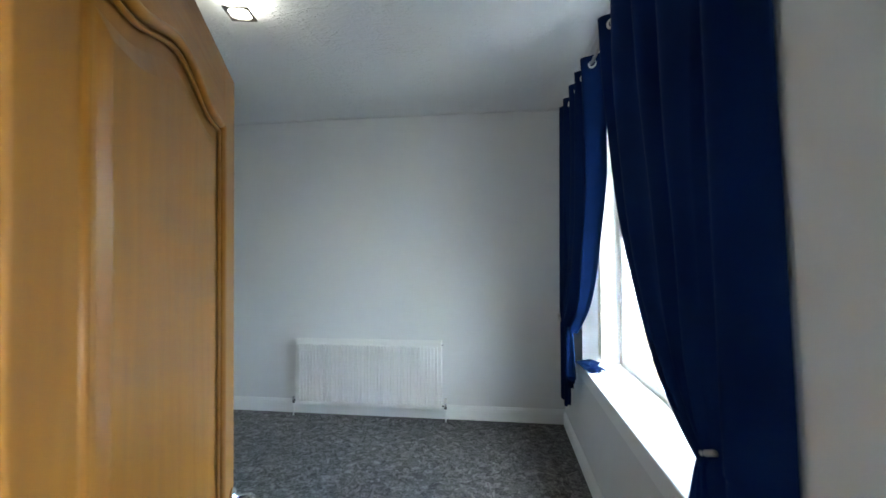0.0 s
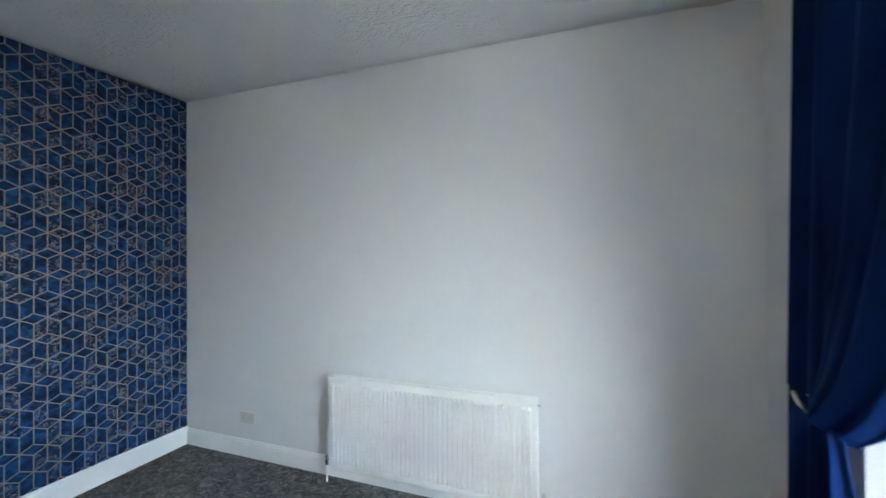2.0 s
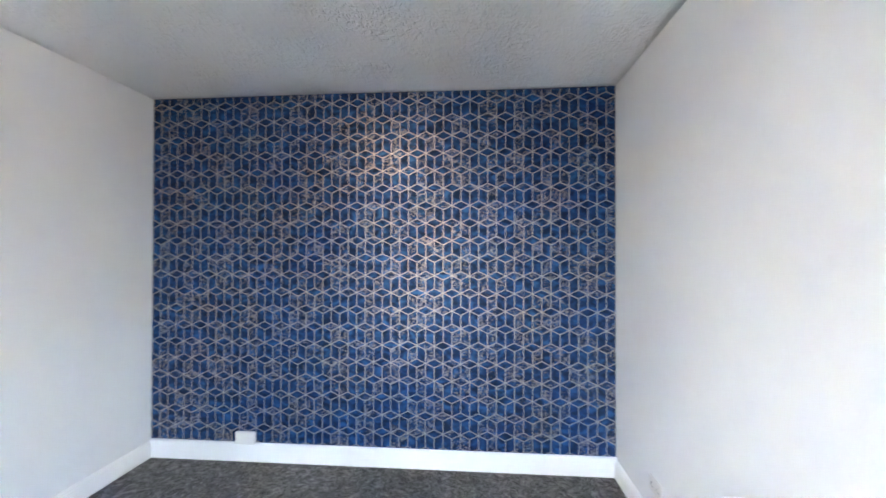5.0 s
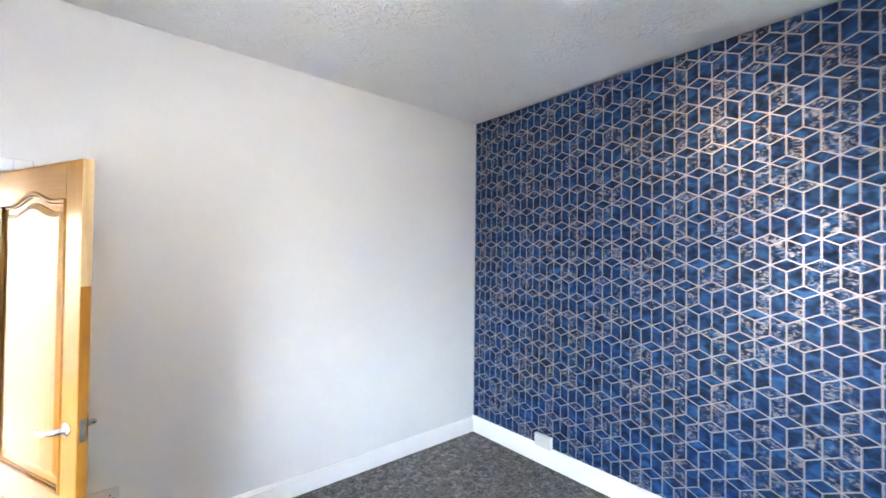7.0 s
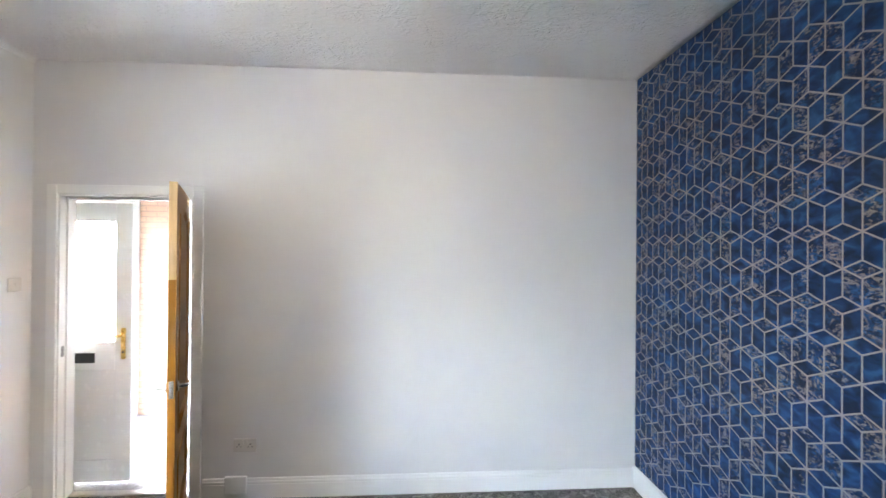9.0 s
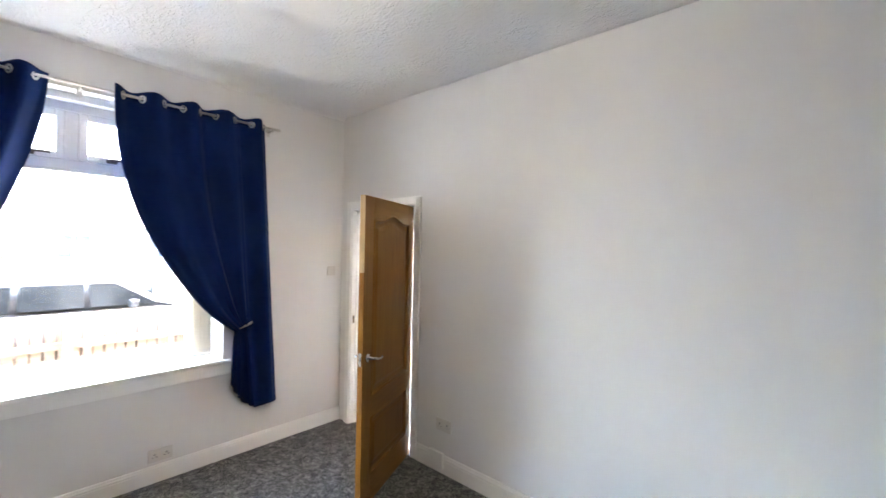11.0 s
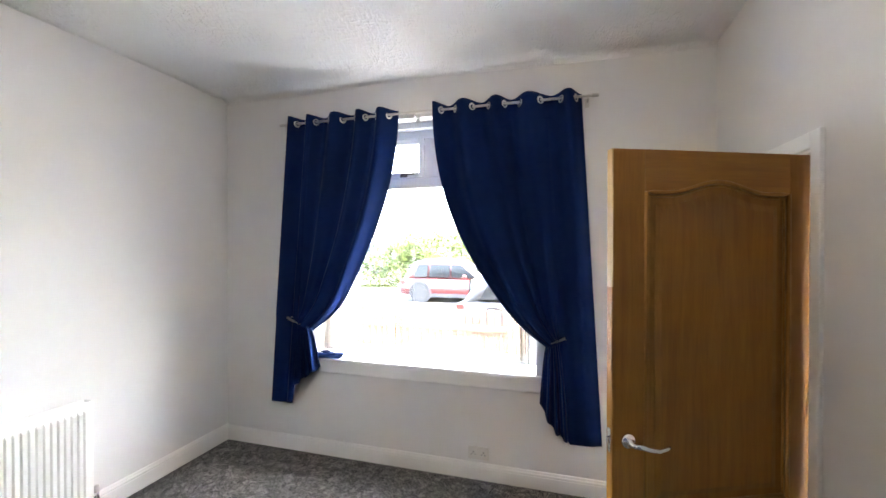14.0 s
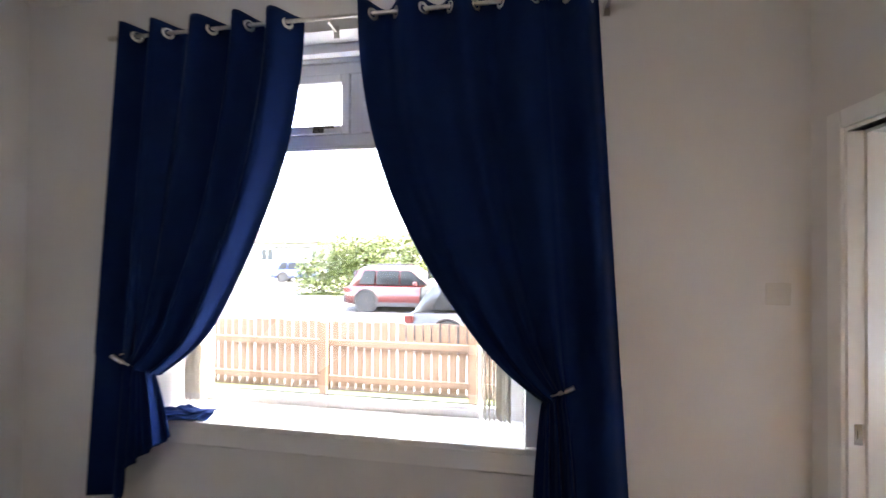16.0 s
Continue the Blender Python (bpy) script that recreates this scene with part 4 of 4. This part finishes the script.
# ---- ceiling light ----
def ceiling_light():
    c = thing("ceiling_light", pose(-1.90, 1.555, H - 0.006, 0, 0, 12), "chrome bar ceiling light with square glowing panes", "ceiling light")
    part("base_plate", box(-0.045, 0.045, -0.24, 0.24, -0.022, 0, 0.004), STEEL, c)
    for y in (-0.2, 0.0, 0.2):
        h = part("lamp_head", box(-0.05, 0.05, y - 0.05, y + 0.05, -0.062, -0.0225, 0.008), GLOW, c, "lit square frosted glass")
        rim = boxes([(-0.066, 0.066, y - 0.066, y - 0.052, -0.07, -0.063), (-0.066, 0.066, y + 0.052, y + 0.066, -0.07, -0.063), (-0.066, -0.052, y - 0.052, y + 0.052, -0.07, -0.063), (0.052, 0.066, y - 0.052, y + 0.052, -0.07, -0.063)], 0.001)
        part("pane_rim", rim, IRON, h, "dark square rim")
        for a, b in ((-1, -1), (-1, 1), (1, -1), (1, 1)):
            gus = bmesh.new()
            x0, y0 = a * 0.052, y + b * 0.052
            vs = [gus.verts.new(v) for v in ((x0, y0, -0.069), (x0 - a * 0.022, y0, -0.069), (x0, y0 - b * 0.022, -0.069))]
            f = gus.faces.new(vs)
            ex = bmesh.ops.extrude_face_region(gus, geom=[f])
            bmesh.ops.translate(gus, vec=(0, 0, 0.005), verts=[v for v in ex["geom"] if isinstance(v, bmesh.types.BMVert)])
            part("corner_clip", gus, IRON, h)


ceiling_light()


# ---- hall: the open front door ----
def front_door():
    d = thing("front_door", pose(0.29, -0.243, 0.02, 0, 0, 181.0), "white plastic front door standing open in the hall", "door")
    WD, HT, T = 0.78, 1.96, 0.05
    part("leaf", boxes([(0, 0.11, -T, 0, 0, HT), (WD - 0.11, WD, -T, 0, 0, HT), (0.11, WD - 0.11, -T, 0, 0, 0.15), (0.11, WD - 0.11, -T, 0, 0.78, 0.98), (0.11, WD - 0.11, -T, 0, HT - 0.13, HT)], 0.003), UPVC, d)
    part("lower_panel", prism([(0.111, 0.151), (WD - 0.111, 0.151), (WD - 0.111, 0.779), (0.111, 0.779)], -T + 0.015, -0.018, 0.05, -0.006), UPVC, d)
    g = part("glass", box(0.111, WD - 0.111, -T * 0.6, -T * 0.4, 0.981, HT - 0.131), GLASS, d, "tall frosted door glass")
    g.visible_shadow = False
    part("letter_plate", boxes([(0.26, 0.54, -T - 0.008, -T - 0.0002, 0.835, 0.905)], 0.003), BLACKTRIM, d, "dark letter plate")
    part("letter_plate", boxes([(0.26, 0.54, 0.0002, 0.008, 0.835, 0.905)], 0.003), BLACKTRIM, d, "dark letter plate")
    for s, y in ((1, 0.0), (-1, -T)):
        h = part("handle_plate", box(WD - 0.068, WD - 0.036, min(y, y + s * 0.009), max(y, y + s * 0.009), 0.86, 1.08, 0.004), BRASS, d, "brass handle plate")
        part("lever", tube([(WD - 0.052, y + s * 0.005, 1.03), (WD - 0.052, y + s * 0.05, 1.03), (WD - 0.09, y + s * 0.056, 1.028), (WD - 0.17, y + s * 0.052, 1.02)], [0.009, 0.009, 0.008, 0.006], 10), BRASS, h, "", True)
        part("keyhole", lathe([(0.007, 0), (0.007, 0.004)], 12, m=pose(WD - 0.052, y + s * 0.009, 0.91, -90 * s)), IRON, h)


front_door()
joinery("front_door_frame", "white front door frame", "door frame", [("jamb", (0.28, 0.36, FD0, FD0 + 0.06, 0, FDH)), ("head", (0.28, 0.36, FD0 + 0.06, -0.236, FDH - 0.06, FDH))], 0.004, UPVC)

# opposite room window and curtain
ow = thing("window_2", pose(0.05, 0, 0), "white framed window of the opposite room", "window", kind="structure")
part("window_frame", boxes([(0, 0.07, OA, OA + 0.07, 0.92, 2.55), (0, 0.07, OB - 0.07, OB, 0.92, 2.55), (0, 0.07, OA + 0.07, OB - 0.07, 0.92, 0.99), (0, 0.07, OA + 0.07, OB - 0.07, 2.48, 2.55)], 0.005), UPVC, ow)
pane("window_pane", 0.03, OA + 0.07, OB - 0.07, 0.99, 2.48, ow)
structure("window_sill_opposite", box(-0.06, 0.05, OA + 0.001, OB - 0.001, 0.89, 0.92, 0.004), GLOSS, "white sill of the opposite window", "window sill")
gc = thing("grey_curtain", pose(0, 0, 0), "pale grey curtain beside the opposite window", "curtain")
bm = bmesh.new()
g = []
for i in range(61):
    s = i / 60
    g.append([bm.verts.new((-0.09 - 0.035 * math.cos(s * 30), OB - 0.02 - (0.40 - 0.12 * (2.5 - z)) * s, z)) for z in [2.5 - k * 0.06 for k in range(26)]])
for a, b in zip(g, g[1:]):
    for k in range(25):
        bm.faces.new((a[k], a[k + 1], b[k + 1], b[k]))
cl = part("cloth", bm, GREYCLOTH, gc, "", True)
cl.modifiers.new("thick", "SOLIDIFY").thickness = 0.002
dr = thing("white_drape", pose(0, 0, 0), "long white drape hanging on the wall of the opposite room", "curtain")
bm = bmesh.new()
g = []
for i in range(61):
    s = i / 60
    g.append([bm.verts.new((-0.075 - 0.022 * math.cos(s * 34) * (0.6 + 0.1 * (2.45 - z)), -2.72 - (0.36 + 0.05 * (2.45 - z)) * s, z + 0.004 * math.cos(s * 34))) for z in [2.45 - k * 0.087 for k in range(25)]])
for a, b in zip(g, g[1:]):
    for k in range(24):
        bm.faces.new((a[k], a[k + 1], b[k + 1], b[k]))
cl = part("cloth", bm, GREYCLOTH, dr, "", True)
cl.modifiers.new("thick", "SOLIDIFY").thickness = 0.002
gr = thing("grey_curtain_rod", pose(0, 0, 0), "slim curtain pole over the opposite window", "curtain pole")
part("pole", tube([(-0.085, OA - 0.1, 2.46), (-0.085, -2.62, 2.46)], 0.009, 10), STEEL, gr, "", True)
for y in (OA - 0.05, OB + 0.06, -2.66):
    part("pole_bracket", box(-0.095, -0.0005, y - 0.006, y + 0.006, 2.44, 2.452), STEEL, gr)

# ---- outside ----
GZ = -0.38
tagged(part("ground", box(0.3, 900, -700, 700, GZ - 0.3, GZ), GRASS), "grass ground running to the horizon", "ground", kind="structure")
tagged(part("ground_behind", box(-900, -4.4, -700, 700, GZ - 0.3, GZ), GRASS), "grass ground behind the house", "ground", kind="structure")
tagged(part("pavement", box(3.75, 5.6, -60, 60, GZ, GZ + 0.05), PAVING), "pale concrete pavement beyond the fence", "pavement", kind="structure")
tagged(part("road", box(5.7, 12.4, -80, 80, GZ, GZ + 0.012), ASPHALT), "grey asphalt street", "road", kind="structure")
tagged(part("kerb", box(5.6, 5.7, -60, 60, GZ, GZ + 0.07, 0.01), PAVING), "concrete kerb along the street", "kerb", kind="structure")
tagged(part("driveway", box(12.4, 26, -10, 40, GZ, GZ + 0.02), PAVING), "pale paved area across the street", "pavement", kind="structure")
tagged(part("garden_path", box(0.41, 3.45, -5.0, 5.6, GZ, GZ + 0.015), SLABS), "pale slabbed front garden", "path", kind="structure")
tagged(part("front_step", box(0.3, 0.9, -1.4, -0.2, GZ, -0.06, 0.01), PAVING), "concrete doorstep outside the front door", "step", kind="structure")
structure("house_upper_wall", boxes([(0.381, 0.41, OB + 0.05, -TH - 1.15, GZ, H), (0.381, 0.41, -9, OA - 0.4, GZ, H), (0.381, 0.41, OA - 0.4, OB + 0.05, GZ, 0.8), (0.381, 0.41, L - 0.1, 9, GZ, H)]), RENDERED, "rendered outer wall of the house")
structure("roof_slab", box(-9, 0.7, -9, 9, H + 0.11, H + 0.3), ROOF, "roof over the rooms", "roof")


def fence(label, p0, p1, group, posts):
    """Boards nailed on the far side of two rails between square posts."""
    a, b = Vector(p0), Vector(p1)
    ln = (b - a).length
    f = thing("wooden_fence", Matrix.Translation((a.x, a.y, GZ)) @ (b - a).to_track_quat("X", "Z").to_matrix().to_4x4(), label, "fence", group)
    pale = box(-0.048, 0.048, 0.03, 0.048, 0.06, 1.0, 0.004, 1)
    me = bpy.data.meshes.new("pale")
    pale.to_mesh(me)
    pale.free()
    me.materials.append(FENCEWOOD)
    rnd = random.Random(7)
    n = int(ln / 0.118)
    for i in range(n):
        o = new("pale", me)
        o.parent = f
        o.matrix_basis = pose(0.06 + i * 0.118, 0, rnd.uniform(-0.012, 0.012), 0, rnd.uniform(-0.6, 0.6), 0)
    for z in (0.17, 0.665):
        part("rail", box(0, ln, -0.02, 0.028, z, z + 0.085, 0.005), FENCEWOOD, f)
    for k in range(posts):
        x = ln * k / (posts - 1)
        part("post", box(x - 0.05, x + 0.05, -0.1, -0.022, 0, 1.0, 0.006), FENCEWOOD, f)
    return f


fence("unpainted timber picket fence along the front garden", (3.6, 5.72, 0), (3.6, -6.6, 0), "garden fences", 7)
fence("unpainted timber picket fence between the gardens", (0.45, 5.72, 0), (3.5, 5.72, 0), "garden fences", 3)


def loft(sections, bm=None):
    """Skins closed rings of equal length."""
    bm = bm or bmesh.new()
    rings = [[bm.verts.new(p) for p in s] for s in sections]
    n = len(rings[0])
    for a, b in zip(rings, rings[1:]):
        for i in range(n):
            bm.faces.new((a[i], a[(i + 1) % n], b[(i + 1) % n], b[i]))
    bm.faces.new(rings[0][::-1])
    bm.faces.new(rings[-1])
    return bm


def car(m, label, paint, length=4.2, height=1.5, wheel=0.33):
    """x runs from the tail to the nose."""
    c = thing("car", m, label, "car", "parked cars")
    hw = 0.87

    def ring(x, lo, hi, w):
        return [(x, -w, lo + 0.08), (x, -w * 1.0, (lo + hi) / 2), (x, -w * 0.93, hi - 0.03), (x, -w * 0.8, hi), (x, w * 0.8, hi), (x, w * 0.93, hi - 0.03), (x, w, (lo + hi) / 2), (x, w, lo + 0.08), (x, w * 0.85, lo), (x, -w * 0.85, lo)]

    k = length / 4.2
    hb = height * 0.57
    part("body", loft([ring(0, 0.34, hb - 0.1, hw * 0.86), ring(0.1 * k, 0.24, hb - 0.02, hw * 0.96), ring(0.9 * k, 0.2, hb, hw), ring(2.8 * k, 0.2, hb - 0.02, hw), ring(3.3 * k, 0.2, hb - 0.06, hw * 0.98), ring(3.95 * k, 0.24, hb - 0.2, hw * 0.92), ring(length, 0.32, hb - 0.34, hw * 0.8)]), paint, c, "", True)
    part("cabin", loft([ring(0.12 * k, hb - 0.1, hb + 0.0, hw * 0.84), ring(0.45 * k, hb - 0.1, height - 0.1, hw * 0.76), ring(0.8 * k, hb - 0.1, height - 0.01, hw * 0.74), ring(1.9 * k, hb - 0.1, height, hw * 0.74), ring(2.3 * k, hb - 0.1, height - 0.07, hw * 0.73), ring(3.1 * k, hb - 0.1, hb + 0.0, hw * 0.8)]), paint, c, "", True)
    for s in (-1, 1):
        for x0, x1, t0, t1 in ((0.48, 1.00, 0.66, 1.04), (1.08, 1.84, 1.12, 1.84), (1.91, 2.82, 1.91, 2.24)):
            o = [(x0 * k, hb + 0.05), (x1 * k, hb + 0.05), (t1 * k, height - 0.15), (t0 * k, height - 0.15)]
            bm = bmesh.new()
            lo_w, hi_w = hw * 0.875, hw * 0.80
            vs = [bm.verts.new((x, s * (lo_w if z < hb + 0.1 else hi_w), z)) for x, z in o]
            vs2 = [bm.verts.new((v.co.x, v.co.y - s * 0.05, v.co.z)) for v in vs]
            bm.faces.new(vs)
            bm.faces.new(vs2[::-1])
            for i in range(4):
                bm.faces.new((vs[i], vs[(i + 1) % 4], vs2[(i + 1) % 4], vs2[i]))
            part("side_window", bm, CARGLASS, c)
        part("door_mirror", box(2.38 * k, 2.5 * k, min(s * hw, s * (hw + 0.2)), max(s * hw, s * (hw + 0.2)), hb + 0.02, hb + 0.16, 0.03), paint, c)
        part("sill_trim", box(0.9 * k, 3.2 * k, s * hw * 0.97 - 0.03, s * hw * 0.97 + 0.035, 0.2, 0.33, 0.01), BLACKTRIM, c)
        part("tail_light", box(-0.01, 0.16, min(s * 0.62, s * 0.84), max(s * 0.62, s * 0.84), hb - 0.22, hb - 0.06, 0.02), REDPAINT, c)
        part("headlight", box(length - 0.28, length - 0.06, min(s * 0.5, s * 0.78), max(s * 0.5, s * 0.78), hb - 0.34, hb - 0.2, 0.02), CHROME, c)
        for x in (0.78 * k, 3.4 * k):
            w = part("wheel", lathe([(wheel - 0.1, -0.09), (wheel - 0.02, -0.1), (wheel, -0.07), (wheel, 0.07), (wheel - 0.02, 0.1), (wheel - 0.1, 0.09)], 28, m=pose(x, s * (hw - 0.08), wheel, 90)), RUBBER, c)
            part("rim", lathe([(wheel - 0.11, -0.105), (wheel - 0.12, 0.0), (wheel - 0.11, 0.105)], 20, m=pose(x, s * (hw - 0.08), wheel, 90)), SILVER, w)
            part("wheel_arch", torus(wheel + 0.03, 0.03, pose(x, s * (hw - 0.005), wheel, 90), 28, 6), BLACKTRIM, c)
    part("rear_bumper", box(-0.06, 0.2, -hw * 0.9, hw * 0.9, 0.28, 0.52, 0.04), BLACKTRIM, c)
    part("front_bumper", box(length - 0.16, length + 0.05, -hw * 0.8, hw * 0.8, 0.26, 0.46, 0.04), BLACKTRIM, c)
    part("rear_window", prism([(-0.58, hb + 0.08), (0.58, hb + 0.08), (0.5, height - 0.16), (-0.5, height - 0.16)], -0.02, 0.02), CARGLASS, c).matrix_basis = Matrix.Translation((0.22 * k, 0, 0)) @ pose(0, 0, 0, 0, 0, 90)
    part("windscreen", prism([(-0.62, hb + 0.06), (0.62, hb + 0.06), (0.52, height - 0.12), (-0.52, height - 0.12)], -0.02, 0.02), CARGLASS, c).matrix_basis = Matrix.Translation((2.78 * k, 0, 0)) @ Matrix.Shear("XZ", 4, (0, 0)) @ pose(0, 0, 0, 0, 0, 90)
    part("roof_rail", boxes([(0.7 * k, 2.1 * k, -0.6, -0.57, height + 0.005, height + 0.04), (0.7 * k, 2.1 * k, 0.57, 0.6, height + 0.005, height + 0.04)], 0.008), BLACKTRIM, c)
    return c


car(pose(6.8, 3.17, GZ + 0.012, 0, 0, -90), "grey estate car parked at the near kerb", SILVER, 4.6, 1.40)
car(pose(11.9, 6.6, GZ + 0.012, 0, 0, -90), "red off-road car parked across the street", REDPAINT, 4.2, 1.5, 0.36)
car(pose(23.0, 16.6, GZ + 0.02, 0, 0, -70), "dark blue car parked further away", BLUEPAINT, 4.0, 1.42, 0.31)


def leaf_cloud(rnd, places, size, count, flat=0.6):
    """Many small bent leaves scattered through overlapping clumps."""
    vs, fs = [], []
    for cx, cy, cz, r in places:
        for _ in range(count):
            d = Vector((rnd.gauss(0, 1), rnd.gauss(0, 1), rnd.gauss(0, 1))).normalized() * r * rnd.uniform(0.55, 1.08)
            p = Vector((cx + d.x, cy + d.y, max(cz + d.z * flat, GZ + 0.04)))
            u = Vector((rnd.uniform(-1, 1), rnd.uniform(-1, 1), rnd.uniform(-0.6, 0.6))).normalized() * size * rnd.uniform(0.6, 1.3)
            w = u.cross(Vector((rnd.uniform(-1, 1), rnd.uniform(-1, 1), rnd.uniform(-1, 1)))).normalized() * size * 0.5
            i = len(vs)
            vs += [p - u, p + w, p + u, p - w]
            fs.append((i, i + 1, i + 2, i + 3))
    me = bpy.data.meshes.new("crown")
    me.from_pydata([tuple(v) for v in vs], [], fs)
    me.materials.append(LEAF)
    return me


def hedge(x, y0, y1, z1, seed, label):
    rnd = random.Random(seed)
    h = thing("hedge", pose(0, 0, 0), label, "hedge", "bushes across the street")
    places = []
    n = int((y1 - y0) / 0.6)
    for i in range(n):
        y = y0 + (i + 0.5) * (y1 - y0) / n
        top = z1 * (0.55 + 0.45 * math.sin(math.pi * (i + 0.6) / (n + 0.2)) ** 0.6) + rnd.uniform(-0.2, 0.2)
        z = GZ + 0.3
        while z < top:
            places.append((x + rnd.uniform(-0.5, 0.5), y + rnd.uniform(-0.2, 0.2), z, rnd.uniform(0.45, 0.75)))
            z += 0.5
    ob = new("foliage", leaf_cloud(rnd, places, 0.085, 300, 0.9))
    ob.parent = h
    for i in range(0, n, 2):
        y = y0 + (i + 0.5) * (y1 - y0) / n
        part("stem", tube([(x, y, GZ), (x + 0.1, y + 0.1, GZ + 0.6), (x - 0.1, y - 0.1, GZ + 1.2)], [0.05, 0.035, 0.015], 7), BARK, h)


hedge(16.0, 2.0, 10.6, 2.2, 5, "sunlit green hedge behind the parked red car")


def tree(x, y, h, seed, label):
    rnd = random.Random(seed)
    t = thing("tree", pose(0, 0, 0), label, "tree", "trees beyond the garden")
    part("trunk", tube([(x, y, GZ), (x + 0.08, y, GZ + h * 0.2), (x - 0.05, y + 0.1, GZ + h * 0.45), (x, y, GZ + h * 0.8)], [0.22, 0.18, 0.12, 0.03], 10), BARK, t)
    places = []
    for i in range(16):
        a, e = rnd.uniform(0, 6.28), rnd.uniform(0.3, 0.95)
        r = h * 0.30 * math.sin(math.pi * min(0.95, e)) ** 0.7
        tip = (x + r * math.cos(a), y + r * math.sin(a), GZ + h * (0.12 + 0.8 * e))
        part("limb", tube([(x, y, GZ + h * (0.15 + 0.4 * e)), ((x + tip[0]) / 2, (y + tip[1]) / 2, GZ + h * (0.16 + 0.58 * e)), tip], [0.06, 0.035, 0.012], 6), BARK, t)
        places.append((*tip, rnd.uniform(0.6, 1.1) * h / 6))
        places.append(((x + tip[0]) / 2, (y + tip[1]) / 2, tip[2] - 0.2, rnd.uniform(0.5, 0.9) * h / 6))
    ob = new("crown", leaf_cloud(rnd, places, 0.12, 420, 0.9))
    ob.parent = t


tree(14.5, 22.6, 7.0, 11, "leafy green garden tree in the distance")
tree(18.5, 23.6, 6.4, 12, "leafy green garden tree in the distance")


def bungalow(x0, x1, y0, y1, wall_h, label, wins, doors):
    b = thing("house", pose(0, 0, GZ), label, "house", "houses across the street")
    part("wall", box(x0, x1, y0, y1, 0, wall_h), RENDERED, b)
    bm = bmesh.new()
    xm = (x0 + x1) / 2
    a = [bm.verts.new(v) for v in ((x0 - 0.4, y0 - 0.3, wall_h), (x1 + 0.4, y0 - 0.3, wall_h), (xm, y0 - 0.3, wall_h + 1.7))]
    c = [bm.verts.new(v) for v in ((x0 - 0.4, y1 + 0.3, wall_h), (x1 + 0.4, y1 + 0.3, wall_h), (xm, y1 + 0.3, wall_h + 1.7))]
    bm.faces.new(a)
    bm.faces.new(c[::-1])
    for i in range(3):
        bm.faces.new((a[i], c[i], c[(i + 1) % 3], a[(i + 1) % 3]))
    roof = part("roof", bm, ROOF, b)
    part("chimney", box(xm - 0.4, xm + 0.4, (y0 + y1) / 2 - 0.5, (y0 + y1) / 2 + 0.5, wall_h + 1.2, wall_h + 2.5), RENDERED, roof)
    part("gutter", box(x0 - 0.52, x0 - 0.41, y0 - 0.3, y1 + 0.3, wall_h - 0.06, wall_h + 0.05, 0.02), BLACKTRIM, b)
    for y in wins:
        w = part("window", boxes([(x0 - 0.05, x0 - 0.002, y - 0.8, y - 0.72, 0.95, 2.3), (x0 - 0.05, x0 - 0.002, y + 0.72, y + 0.8, 0.95, 2.3), (x0 - 0.05, x0 - 0.002, y - 0.72, y + 0.72, 0.95, 1.03), (x0 - 0.05, x0 - 0.002, y - 0.72, y + 0.72, 2.22, 2.3), (x0 - 0.05, x0 - 0.002, y - 0.03, y + 0.03, 1.03, 2.22)]), UPVC, b)
        part("pane", box(x0 - 0.02, x0 - 0.005, y - 0.72, y + 0.72, 1.03, 2.22), HOUSEGLASS, w)
        part("sill", box(x0 - 0.12, x0 - 0.002, y - 0.9, y + 0.9, 0.86, 0.945), PAVING, w)
    for y in doors:
        part("door", box(x0 - 0.05, x0 - 0.002, y - 0.45, y + 0.45, 0.05, 2.1, 0.01), UPVC, b)


bungalow(26.5, 34, -16, 5.6, 2.7, "pale rendered bungalow with a tiled roof across the street", (-0.8, 3.6, -4.6, -9.0), (1.4, -6.8))
bungalow(40, 48, 12, 40, 3.0, "pale rendered bungalow further along the street", (16, 22, 28), (19,))


def bus_shelter():
    s = thing("bus_shelter", pose(27.5, 17.2, GZ), "dark framed open shelter across the street", "shelter")
    for x in (0, 1.4):
        for y in (-2.0, 2.0):
            part("post", box(x - 0.04, x + 0.04, y - 0.04, y + 0.04, 0, 2.25), IRON, s)
    part("roof", box(-0.3, 1.7, -2.5, 2.5, 2.25, 2.37, 0.02), IRON, s)
    part("back_panel", box(1.4, 1.42, -1.95, 1.95, 0.9, 1.0), IRON, s)
    part("lamp_post", tube([(-0.6, 0.9, 0), (-0.6, 0.9, 2.9)], 0.05, 8), IRON, s)


bus_shelter()
